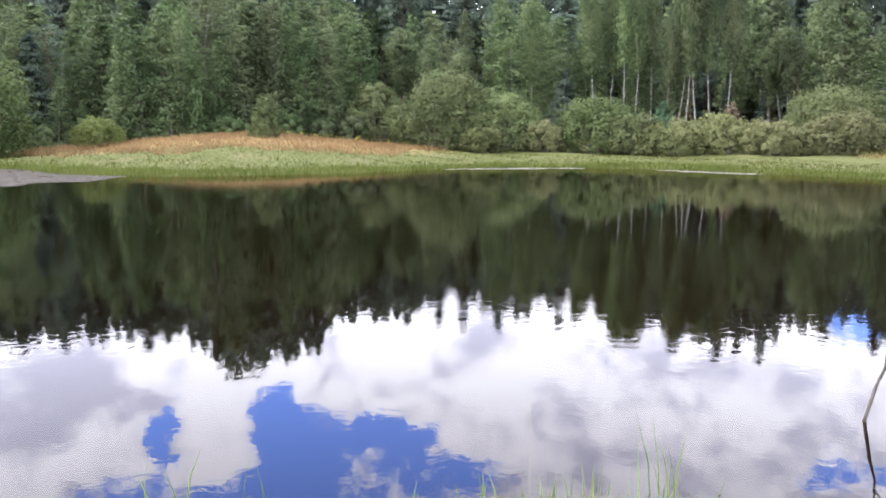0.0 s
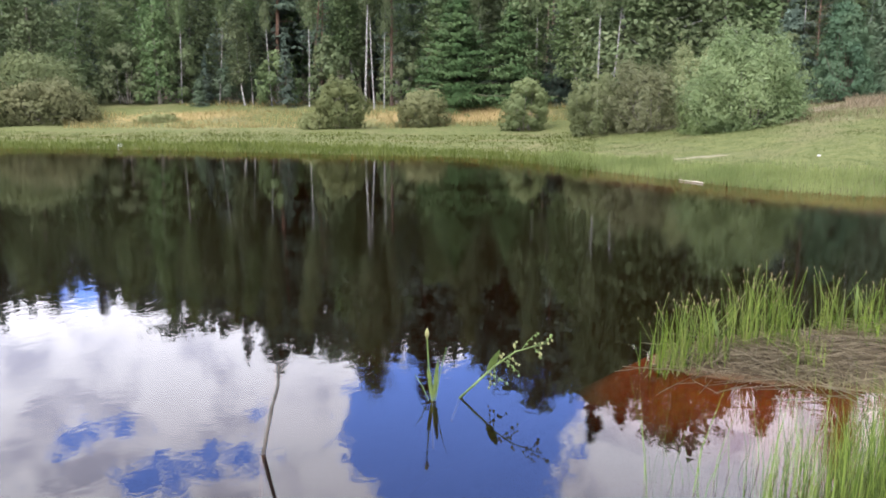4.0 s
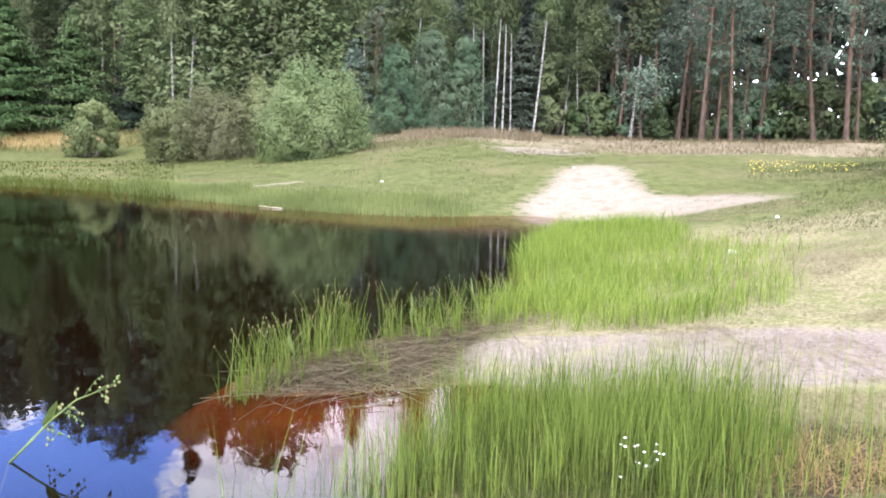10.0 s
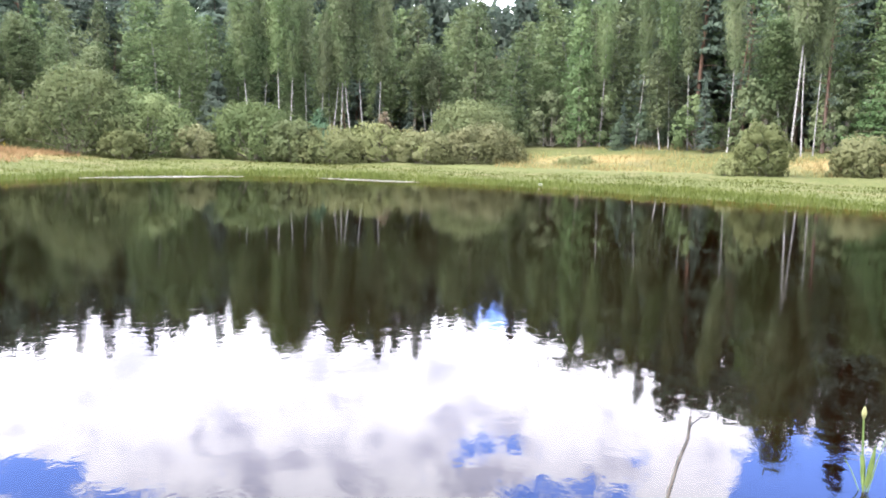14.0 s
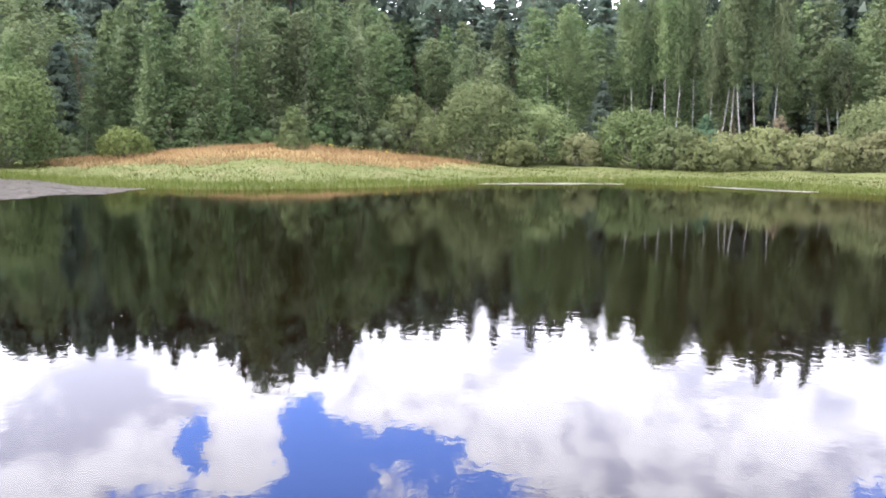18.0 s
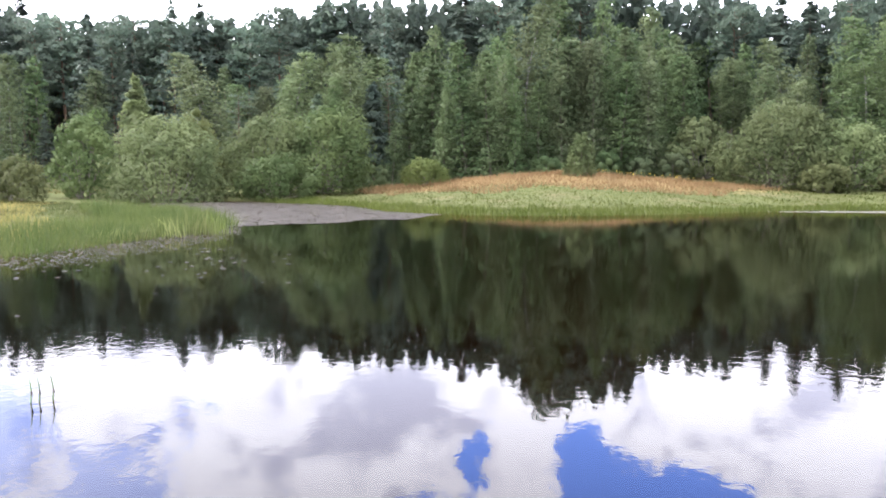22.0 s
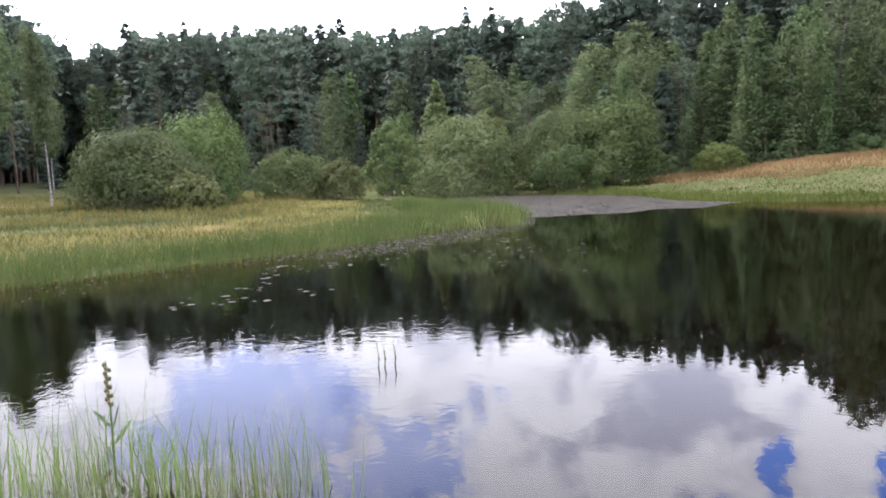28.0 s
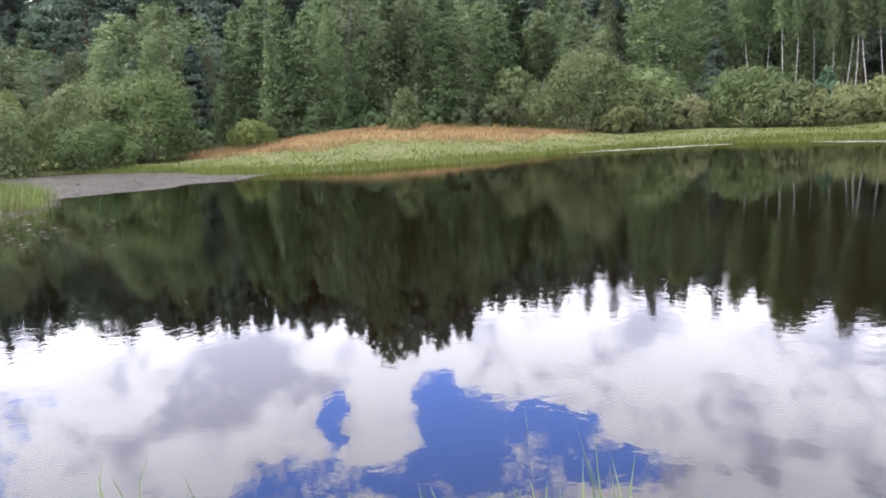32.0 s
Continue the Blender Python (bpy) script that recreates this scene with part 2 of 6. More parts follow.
LEAF = {
    # tree leaves lightened, pine and spruce blued: haze put into the colour
    "birch": foliage("birch_leaves", (0.065, 0.097, 0.042), (0.140, 0.173, 0.084), 0.45),
    "aspen": foliage("aspen_leaves", (0.055, 0.088, 0.037), (0.116, 0.152, 0.070), 0.45),
    "spruce": foliage("spruce_needles", (0.043, 0.067, 0.052), (0.103, 0.134, 0.101), 0.4),
    "young": foliage("young_conifer_needles", (0.045, 0.080, 0.047), (0.095, 0.136, 0.080), 0.4),
    "fir": foliage("light_green_conifer_needles", (0.045, 0.081, 0.032), (0.096, 0.141, 0.060), 0.35),
    "pine": foliage("pine_needles", (0.052, 0.082, 0.059), (0.122, 0.159, 0.112), 0.35),
    "willow": foliage("willow_leaves", (0.077, 0.104, 0.042), (0.135, 0.165, 0.070), 0.5, 0.6, 0.2),
    "bright": foliage("silvery_willow_leaves", (0.066, 0.118, 0.040), (0.182, 0.250, 0.104), 0.45, 0.55, 0.4),
    "olive": foliage("olive_shrub_leaves", (0.089, 0.104, 0.042), (0.151, 0.161, 0.072), 0.45, 0.6, 0.2),
    "alder": foliage("alder_leaves", (0.063, 0.092, 0.035), (0.116, 0.146, 0.059), 0.45, 0.6, 0.2),
    "yellow": foliage("yellowish_shrub_leaves", (0.102, 0.131, 0.041), (0.187, 0.213, 0.075), 0.45),
    "brown": foliage("brown_dying_leaves", (0.120, 0.098, 0.068), (0.190, 0.155, 0.105), 0.45),
    "sedge": foliage("sedge_blades", (0.020, 0.050, 0.008), (0.170, 0.215, 0.042), 0.3, 0.45, 0.8),
    "lush": foliage("lush_grass_blades", (0.014, 0.046, 0.005), (0.195, 0.278, 0.045), 0.3, 0.4, 0.85),
    "pale": foliage("pale_lush_grass_blades", (0.065, 0.120, 0.016), (0.300, 0.370, 0.080), 0.35, 0.5, 0.9),
    "marsh": foliage("marsh_sedge_blades", (0.037, 0.059, 0.018), (0.099, 0.113, 0.039), 0.5, 0.6, 0.25),
    "shore": foliage("shore_grass_blades", (0.058, 0.077, 0.016), (0.101, 0.117, 0.031), 0.5, 0.6, 0.25),
    "rust": foliage("rust_brown_straw", (0.110, 0.072, 0.034), (0.250, 0.180, 0.090), 0.35, 0.6, 0.6),
    # sunlit look of the tall right-hand bushes, put into a lighter leaf colour
    "broad_bush": foliage("sunlit_sallow_leaves", (0.113, 0.140, 0.059), (0.216, 0.243, 0.111), 0.45, 0.6, 0.2),
    "dry": foliage("dry_orange_grass_blades", (0.178, 0.118, 0.046), (0.285, 0.200, 0.088), 0.5, 0.6, 0.25),
    "straw": foliage("straw_blades", (0.148, 0.125, 0.070), (0.262, 0.230, 0.139), 0.5, 0.6, 0.25),
    "meadow_straw": foliage("meadow_straw_blades", (0.128, 0.110, 0.040), (0.222, 0.188, 0.076), 0.5, 0.6, 0.25),
    "ridge": foliage("brownish_ridge_straw", (0.112, 0.092, 0.056), (0.205, 0.170, 0.112), 0.5, 0.6, 0.3),
    "trodden": foliage("trodden_grass_blades", (0.082, 0.093, 0.032), (0.190, 0.177, 0.085), 0.5, 0.6, 0.25),
    "faded": foliage("faded_willow_leaves", (0.116, 0.132, 0.061), (0.210, 0.229, 0.116), 0.48, 0.6, 0.3),
    "bank_sedge": foliage("bank_sedge_blades", (0.066, 0.098, 0.026), (0.130, 0.166, 0.050), 0.5, 0.6, 0.3),
    "field": foliage("meadow_grass_blades", (0.044, 0.062, 0.017), (0.084, 0.099, 0.032), 0.5, 0.6, 0.25),
    "bank": foliage("bank_grass_blades", (0.036, 0.049, 0.006), (0.072, 0.080, 0.013), 0.5, 0.6, 0.25),
    "pad": foliage("lily_pads", (0.030, 0.026, 0.020), (0.112, 0.098, 0.078), 0.1, 0.55, 0.85),
    # paler pads for the thin band along the far bank
    "scum": foliage("pale_far_pads", (0.110, 0.107, 0.088), (0.182, 0.176, 0.149), 0.1, 0.4, 0.6),
    "dark_reed": foliage("dark_reed_stalks", (0.075, 0.105, 0.034), (0.180, 0.238, 0.072), 0.3),
}
BARK = {
    "birch": bark("birch_bark", (0.135, 0.131, 0.124), (0.300, 0.295, 0.286), 2.0, 3.0, 5.0),
    "grey": bark("grey_bark", (0.10, 0.090, 0.075), (0.22, 0.20, 0.17), 9.0, 0.25),
    "brown": bark("brown_bark", (0.055, 0.042, 0.032), (0.13, 0.10, 0.075), 9.0, 0.25),
}


def pine_bark():
    """Grey-brown plates low down, orange flakes higher up."""
    n = material("pine_bark", 0.85, 0.2)
    high = n.add("ShaderNodeSeparateXYZ", {0: n.own}).outputs[2]
    long = n.vector("MULTIPLY", n.where, (1.0, 1.0, 0.3))
    grain = n.noise(long, 8.0, 6.0, 0.65)
    low_bark = n.mix(n.ramp(grain, 0.32, 0.68), rgb(0.042, 0.030, 0.024), rgb(0.096, 0.066, 0.052))
    high_bark = n.mix(n.ramp(grain, 0.32, 0.68), rgb(0.068, 0.042, 0.029), rgb(0.130, 0.078, 0.053))
    return coat(n, n.mix(n.ramp(high, 1.5, 9.0), low_bark, high_bark), grain, 0.03)


BARK["pine"] = pine_bark()


def ground_material():
    """Soil, moss and short turf, bare sand and dry grass, by the plan's own masks; the peaty bed of the pond darkens
    with depth in place of light lost in the water.
    """
    n = material("ground", 0.95, 0.1)

    def mask(name):
        node = n.add("ShaderNodeAttribute")
        node.attribute_name = name
        return node.outputs["Fac"]

    broad = n.noise(n.where, 0.35, 5.0, 0.6)
    tufts = n.noise(n.where, 3.2, 7.0, 0.7)
    specks = n.noise(n.where, 22.0, 6.0, 0.7)
    turf = n.mix(n.ramp(tufts, 0.35, 0.65), rgb(0.046, 0.057, 0.017), rgb(0.082, 0.090, 0.032))
    turf = n.mix(n.ramp(broad, 0.45, 0.75), turf, n.mix(n.ramp(specks, 0.3, 0.7), rgb(0.074, 0.072, 0.032), rgb(0.118, 0.110, 0.055)))
    sand = n.mix(n.ramp(specks, 0.3, 0.7), rgb(0.130, 0.110, 0.088), rgb(0.235, 0.206, 0.170))
    sand = n.mix(n.ramp(tufts, 0.46, 0.66), sand, rgb(0.140, 0.114, 0.082))
    dry = n.mix(n.ramp(tufts, 0.3, 0.7), rgb(0.145, 0.104, 0.042), rgb(0.220, 0.164, 0.075))
    forest = n.mix(n.ramp(tufts, 0.3, 0.7), rgb(0.035, 0.045, 0.018), rgb(0.085, 0.085, 0.040))
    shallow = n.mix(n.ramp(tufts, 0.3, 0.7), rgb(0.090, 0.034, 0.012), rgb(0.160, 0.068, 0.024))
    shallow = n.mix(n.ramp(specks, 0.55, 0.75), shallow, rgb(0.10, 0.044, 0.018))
    # near black: stands for light that deep brown water swallows
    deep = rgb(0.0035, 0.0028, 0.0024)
    ragged = n.math("MULTIPLY", n.math("SUBTRACT", tufts, 0.5), 0.8)

    def edge(name, lo=0.35, hi=0.65):
        m = mask(name)
        return n.ramp(n.math("ADD", m, n.math("MULTIPLY", ragged, n.ramp(m, 0.0, 0.15))), lo, hi)

    tan = n.mix(n.ramp(specks, 0.32, 0.68), rgb(0.086, 0.078, 0.038), rgb(0.195, 0.174, 0.102))
    tan = n.mix(n.ramp(n.math("ADD", n.math("MULTIPLY", tufts, 0.5), n.math("MULTIPLY", broad, 0.5)), 0.48, 0.62), tan, n.mix(n.ramp(specks, 0.3, 0.7), rgb(0.064, 0.080, 0.024), rgb(0.128, 0.140, 0.050)))
    damp = n.mix(n.ramp(specks, 0.3, 0.7), rgb(0.108, 0.088, 0.074), rgb(0.178, 0.152, 0.132))
    damp = n.mix(n.ramp(tufts, 0.50, 0.66), damp, rgb(0.165, 0.145, 0.098))
    colour = n.mix(edge("dry"), turf, dry)
    colour = n.mix(edge("ridge"), colour, n.mix(n.ramp(n.math("ADD", n.math("MULTIPLY", tufts, 0.6), n.math("MULTIPLY", specks, 0.4)), 0.38, 0.62), rgb(0.098, 0.084, 0.050), rgb(0.190, 0.160, 0.112)))
    colour = n.mix(edge("tan"), colour, tan)
    colour = n.mix(edge("damp"), colour, damp)
    colour = n.mix(edge("dark_ground"), colour, n.mix(n.ramp(specks, 0.3, 0.7), rgb(0.026, 0.019, 0.011), rgb(0.062, 0.048, 0.028)))
    colour = n.mix(edge("sand"), colour, sand)
    colour = n.mix(edge("wood"), colour, forest)
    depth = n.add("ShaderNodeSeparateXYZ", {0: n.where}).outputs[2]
    # loss of light in the water, painted on the bed by depth
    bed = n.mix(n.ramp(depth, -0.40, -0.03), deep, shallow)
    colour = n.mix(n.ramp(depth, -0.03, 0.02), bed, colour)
    return coat(n, colour, n.math("ADD", tufts, n.math("MULTIPLY", specks, 0.35)), 0.06)


def water_material():
    """Still, tea-brown water: Fresnel gloss over a clear brown body, with a light ripple."""
    n = material("pond_water", 0.0, 0.5)
    wide = n.vector("MULTIPLY", n.where, (1.0, 1.0, 1.0))
    swell = n.noise(wide, 1.3, 2.0, 0.5, 2.2, 0.4)
    ripple = n.noise(wide, 8.5, 2.5, 0.55, 2.0, 0.5)
    calm = n.ramp(n.noise(n.where, 0.12, 2.0), 0.38, 0.62, 0.35, 1.0)
    height = n.math("ADD", n.math("MULTIPLY", swell, 0.22), n.math("MULTIPLY", ripple, 0.17))
    bump = n.add("ShaderNodeBump", {"Height": height, "Distance": 0.02, "Strength": n.math("MULTIPLY", calm, RIPPLE)}).outputs[0]
    gloss = n.add("ShaderNodeBsdfGlossy", {"Color": rgb(0.96, 0.96, 0.96), "Roughness": 0.012, "Normal": bump})
    body = n.add("ShaderNodeBsdfTransparent", {"Color": rgb(0.50, 0.24, 0.10)})
    share = n.add("ShaderNodeFresnel", {"IOR": 1.333, "Normal": bump}).outputs[0]
    both = n.add("ShaderNodeMixShader", {0: share, 1: body.outputs[0], 2: gloss.outputs[0]})
    n.tree.links.new(both.outputs[0], n.out.inputs[0])
    return n.mat


RIPPLE = 0.35
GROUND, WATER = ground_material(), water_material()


def plain(name, a, b, scale=8.0, rough=0.7):
    n = material(name, rough, 0.3)
    grain = n.noise(n.where, scale, 5.0, 0.65)
    return coat(n, n.mix(n.ramp(grain, 0.3, 0.7), rgb(*a), rgb(*b)), grain, 0.01)

# ---- the lie of the land ----
NEAR_SHORE = ((-14.94, -0.96), (-11.65, -2.43), (-6.88, -1.18), (-3.47, 0.89), (-1.19, 1.69), (1.19, 1.88), (2.57, 1.28), (3.35, 0.64), (4.04, 0.15),
              (4.72, -0.25), (5.08, -0.28), (5.42, -0.04), (5.42, 0.34), (5.2, 0.85), (4.99, 1.71), (5.47, 1.86), (6.43, 1.36), (7.1, 0.58),
              (7.68, 0), (8.62, -0.29), (10.02, -0.43), (11.68, -0.48), (13.87, -0.71), (16.21, -1.32), (17.45, -1.5))
FAR_SHORE = ((18.29, -0.65), (18.2, 0.65), (17.6, 1.87), (17.65, 3.08), (17.95, 4.4), (18.7, 6.1), (19.75, 8.12), (21.04, 10.47), (22.16, 12.78),
              (22.37, 15.09), (21, 18.7), (19.36, 23.37), (17.36, 28.36), (14.32, 32.39), (10.58, 35.99), (5.93, 37.43), (0.43, 35.67), (-4.12, 30.84),
              (-9.49, 27.84), (-14.7, 28.87), (-18.83, 32.53), (-25.2, 34.44), (-32.93, 35.4), (-35.44, 33.79), (-30.4, 30.4), (-23.58, 25.33), (-17.13, 20.29),
              (-15.49, 18.23), (-14.56, 13.91), (-14.01, 10.35), (-14.06, 7.6), (-14.28, 4.79), (-14.66, 1.93))


def rounded(points, steps=5):
    """A closed Catmull-Rom curve through the points."""
    p = np.array(points)
    a, b, c, d = (np.roll(p, k, 0)[:, None] for k in (1, 0, -1, -2))
    t = (np.arange(steps) / steps)[None, :, None]
    q = 0.5 * (2 * b + (c - a) * t + (2 * a - 5 * b + 4 * c - d) * t ** 2 + (3 * b - a - 3 * c + d) * t ** 3)
    return q.reshape(-1, 2)


SHORE = rounded(NEAR_SHORE + FAR_SHORE)


def from_shore(x, y):
    """Metres from the waterline: land positive, pond negative."""
    p = np.stack([np.ravel(x), np.ravel(y)], -1).astype(float)
    best, inside = np.full(len(p), 1e9), np.zeros(len(p), bool)
    for a, b in zip(SHORE, np.roll(SHORE, -1, 0)):
        ab = b - a
        k = np.clip(((p - a) @ ab) / (ab @ ab + 1e-12), 0, 1)
        best = np.minimum(best, ((p - a - k[:, None] * ab) ** 2).sum(1))
        if a[1] != b[1]:
            cross = (a[1] > p[:, 1]) != (b[1] > p[:, 1])
            inside ^= cross & (p[:, 0] < (b[0] - a[0]) * (p[:, 1] - a[1]) / (b[1] - a[1]) + a[0])
    return np.where(inside, -1, 1) * np.sqrt(best).reshape(-1)


def heading(x, y):
    return np.degrees(np.arctan2(-np.asarray(x), np.asarray(y)))


def hump(x, y, az, far, wide, long):
    """A smooth rise at a heading and distance, wide across and long along the line of sight."""
    a = radians(az)
    cx, cy = -math.sin(a) * far, math.cos(a) * far
    across = (x - cx) * math.cos(a) + (y - cy) * math.sin(a)
    along = -(x - cx) * math.sin(a) + (y - cy) * math.cos(a)
    return np.exp(-(across / wide) ** 2 - (along / long) ** 2)


def wobble(x, y, scale):
    """Cheap smooth unevenness in -1..1."""
    return (np.sin(x * scale + 1.3) * np.cos(y * scale * 0.83 + 0.4) + 0.5 * np.sin(x * scale * 2.3 + y * scale * 1.7)
            + 0.25 * np.cos(x * scale * 5.1 - y * scale * 4.3 + 2.0)) / 1.75


def lie(x, y, d=None):
    """Height of the ground; the pond's bed lies below 0."""
    x, y = np.ravel(x).astype(float), np.ravel(y).astype(float)
    d = from_shore(x, y) if d is None else d
    az, far = heading(x, y), np.hypot(x, y)
    land = np.maximum(d, 0)
    plainly = np.interp(land, (0, 1.5, 7.3, 17, 25.5, 40, 90), (0.0, 0.09, 0.235, 0.6, 1.83, 2.15, 2.6))
    rising = np.interp(land, (0, 1.8, 7, 18.5, 32, 100), (0.0, 0.21, 1.0, 2.0, 2.3, 2.8))
    marsh = np.interp(land, (0, 1.8, 21.6, 35.6, 100), (0.0, 0.1, 0.49, 1.86, 2.5))
    right = np.interp(-az, (62, 82, 150, 178), (0, 1, 1, 0)) * (az < 0)
    left = np.interp(az, (44, 56, 150, 178), (0, 1, 1, 0))
    z = plainly + (rising - plainly) * right + (marsh - plainly) * left
    z += 0.95 * hump(x, y, 15, 48, 8.95, 5.96) + 0.3 * hump(x, y, -86, 34.7, 4.34, 3.77)
    rough = np.clip(land / 3, 0, 1)
    z += rough * (0.06 * wobble(x, y, 0.9) + 0.10 * wobble(x, y, 0.27)) * np.clip(far / 12, 0.3, 1)
    z = np.where(d > 0, np.minimum(z, 0.22 + np.maximum(far - 3.0, 0) * 0.3), z)
    bed = -np.interp(-d, (0, 0.5, 1.0, 1.8, 3, 6, 12), (0.0, 0.10, 0.22, 0.42, 0.75, 1.3, 1.8))
    cove = np.exp(-((x - 4.9) / 1.05) ** 2 - ((y - 0.4) / 0.95) ** 2)
    bed *= 1 + 2.4 * (1 - cove)
    bed = bed - 0.04 * wobble(x, y, 2.0) * np.clip(-d, 0, 1)
    return np.where(d > 0, z, bed)


def spot(az, far, lift=0.0):
    """The place on the ground at a heading and distance from the camera."""
    a = radians(az)
    x, y = -math.sin(a) * far, math.cos(a) * far
    return Vector((x, y, float(lie(x, y)[0]) + lift))


def mesh_from(name, verts, faces):
    """A mesh from arrays of points and of equal-sided faces."""
    verts, faces = np.asarray(verts, np.float32), np.asarray(faces, np.int32)
    me = bpy.data.meshes.new(name)
    me.vertices.add(len(verts))
    me.vertices.foreach_set("co", verts.ravel())
    me.loops.add(faces.size)
    me.loops.foreach_set("vertex_index", faces.ravel())
    me.polygons.add(len(faces))
    me.polygons.foreach_set("loop_start", np.arange(0, faces.size, faces.shape[1], dtype=np.int32))
    me.update(calc_edges=True)
    return me


def part(name, me, mat, parent=None, label="", smooth=False, kind=""):
    me.materials.clear()
    me.materials.append(mat)
    if smooth:
        me.polygons.foreach_set("use_smooth", np.ones(len(me.polygons), bool))
    ob = new(name, me)
    if parent is not None:
        ob.parent = parent
    return tagged(ob, label=label, kind=kind)


def ground_sheet():
    rings = np.concatenate([[0.0], np.geomspace(1.0, 110, 160), np.geomspace(125, 2500, 22)])
    turns = np.radians(np.arange(0, 360, 0.9))
    r, a = np.meshgrid(rings, turns, indexing="ij")
    x, y = (-np.sin(a) * r).ravel(), (np.cos(a) * r).ravel()
    d = from_shore(x, y)
    z = lie(x, y, d)
    n, m = len(rings), len(turns)
    i, j = np.meshgrid(np.arange(n - 1), np.arange(m), indexing="ij")
    faces = np.stack([i * m + j, i * m + (j + 1) % m, (i + 1) * m + (j + 1) % m, (i + 1) * m + j], -1).reshape(-1, 4)[:, ::-1]
    me = mesh_from("ground", np.stack([x, y, z], -1), faces)
    az, far = heading(x, y), np.hypot(x, y)
    sand = 0.85 * hump(x, y, -96.0, 22.6, 1.57, 4.24) + 0.95 * hump(x, y, -100.5, 19.2, 3.37, 1.75) + 0.9 * hump(x, y, -92.5, 30.3, 1.96, 1.74)
    damp = 0.9 * hump(x, y, -100, 5.75, 1.6, 0.5) + 0.85 * hump(x, y, -110, 6.4, 1.3, 0.6) + 0.8 * hump(x, y, -93, 6.1, 0.8, 0.45)
    sand += 0.6 * hump(x, y, -73, 24.3, 1.8, 0.73)
    sand += 0.7 * hump(x, y, -81, 30.4, 4.4, 0.62) + 0.5 * hump(x, y, -104, 29.9, 2.26, 1.23)
    dry = 1.1 * hump(x, y, 14.5, 47.5, 13.0, 5.6) - 0.2 * hump(x, y, 18.0, 43.2, 3.6, 2.8) + 0.62 * hump(x, y, -36, 52.9, 7.77, 3.2)
    dry += 0.8 * hump(x, y, -56, 49.3, 7.95, 3.79) + 0.8 * hump(x, y, 74, 44, 10.57, 6.98) + 0.7 * hump(x, y, 63, 24, 5.5, 3.2)
    tan = 0.85 * hump(x, y, -108, 11, 3.4, 5.0) + 0.7 * hump(x, y, -118, 8, 3.5, 3.5)
    ridge = 0.95 * hump(x, y, -98, 35.0, 10.5, 4.6) + 0.7 * hump(x, y, -86, 36.5, 4.5, 2.4) + 0.8 * hump(x, y, -112, 34.0, 6.0, 4.2)
    # dark brown ground: the peaty spit, then patches under the near sedge
    dark_ground = 1.1 * hump(x, y, -76, 5.9, 0.9, 1.1) + 0.8 * hump(x, y, -84, 6.6, 0.6, 0.8) + 0.75 * hump(x, y, -95, 4.3, 1.9, 0.75) + 0.6 * hump(x, y, -108, 4.3, 0.8, 0.6)
    tan += 0.7 * hump(x, y, -128, 14, 4, 4)
    tan += 0.62 * np.exp(-((x + 1.0) / 7.0) ** 2 - ((y + 3.5) / 5.0) ** 2)
    wood = np.interp(far - np.interp(az, WOOD_AZ, WOOD_FAR), (-2, 3), (0, 1))
    for name, values in (("sand", sand), ("dry", dry), ("ridge", ridge), ("tan", tan), ("damp", damp), ("dark_ground", dark_ground), ("wood", wood)):
        me.attributes.new(name, "FLOAT", "POINT").data.foreach_set("value", values.astype(np.float32))
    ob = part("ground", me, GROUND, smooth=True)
    return tagged(ob, "grassy and sandy banks round a peaty pond", "ground", kind="structure")


# the edge of the wood: heading, distance of its first trees, and how steeply its tops stand up
WOOD_AZ = (-180, -150, -120, -105, -90, -80, -68, -60, -45, -35, -25, -10, 5, 15, 30, 36, 45, 60, 76, 100, 130, 180)
WOOD_FAR = (36.7, 38.4, 40.7, 41, 42.9, 44.5, 46.8, 54.2, 55.3, 59.7, 61.6, 62.1, 59.3, 55.7, 58.9, 63.9, 66.7, 66.8, 60.9, 52.4, 44.6, 36.5)
TOPS_AZ = (-120, -100, -88, -80, -76, -71, -66, -61, -45, -40, -33, -29, -22, -16, -9, -6, 0, 3, 8, 10, 16, 20, 25, 31, 36, 48, 58, 65, 69, 74, 90)
TOPS = (0.391, 0.31, 0.256, 0.281, 0.324, 0.362, 0.4, 0.32, 0.302, 0.245, 0.224, 0.185, 0.240, 0.229, 0.190, 0.219, 0.189, 0.227, 0.223, 0.273, 0.282, 0.232, 0.227, 0.226, 0.196, 0.183, 0.193, 0.185, 0.155, 0.219, 0.233)

ground_sheet()


def water_sheet():
    xs = np.linspace(-50, 32, 42)
    ys = np.linspace(-8, 54, 32)
    gx, gy = np.meshgrid(xs, ys, indexing="ij")
    n, m = gx.shape
    i, j = np.meshgrid(np.arange(n - 1), np.arange(m - 1), indexing="ij")
    faces = np.stack([i * m + j, (i + 1) * m + j, (i + 1) * m + j + 1, i * m + j + 1], -1).reshape(-1, 4)
    ob = part("water", mesh_from("water", np.stack([gx, gy, 0 * gx], -1).reshape(-1, 3), faces), WATER, smooth=True)
    ob.visible_shadow = False
    return tagged(ob, "still dark pond mirroring the trees and clouds", "water", kind="structure")


water_sheet()

# ---- plants ----


def rounded_shading(me, ways):
    """Let the leaves of a clump take the light as the clump's own swelling does."""
    me.attributes.new("custom_normal", "FLOAT_VECTOR", "POINT").data.foreach_set("vector", np.ascontiguousarray(ways, np.float32).ravel())
    return me


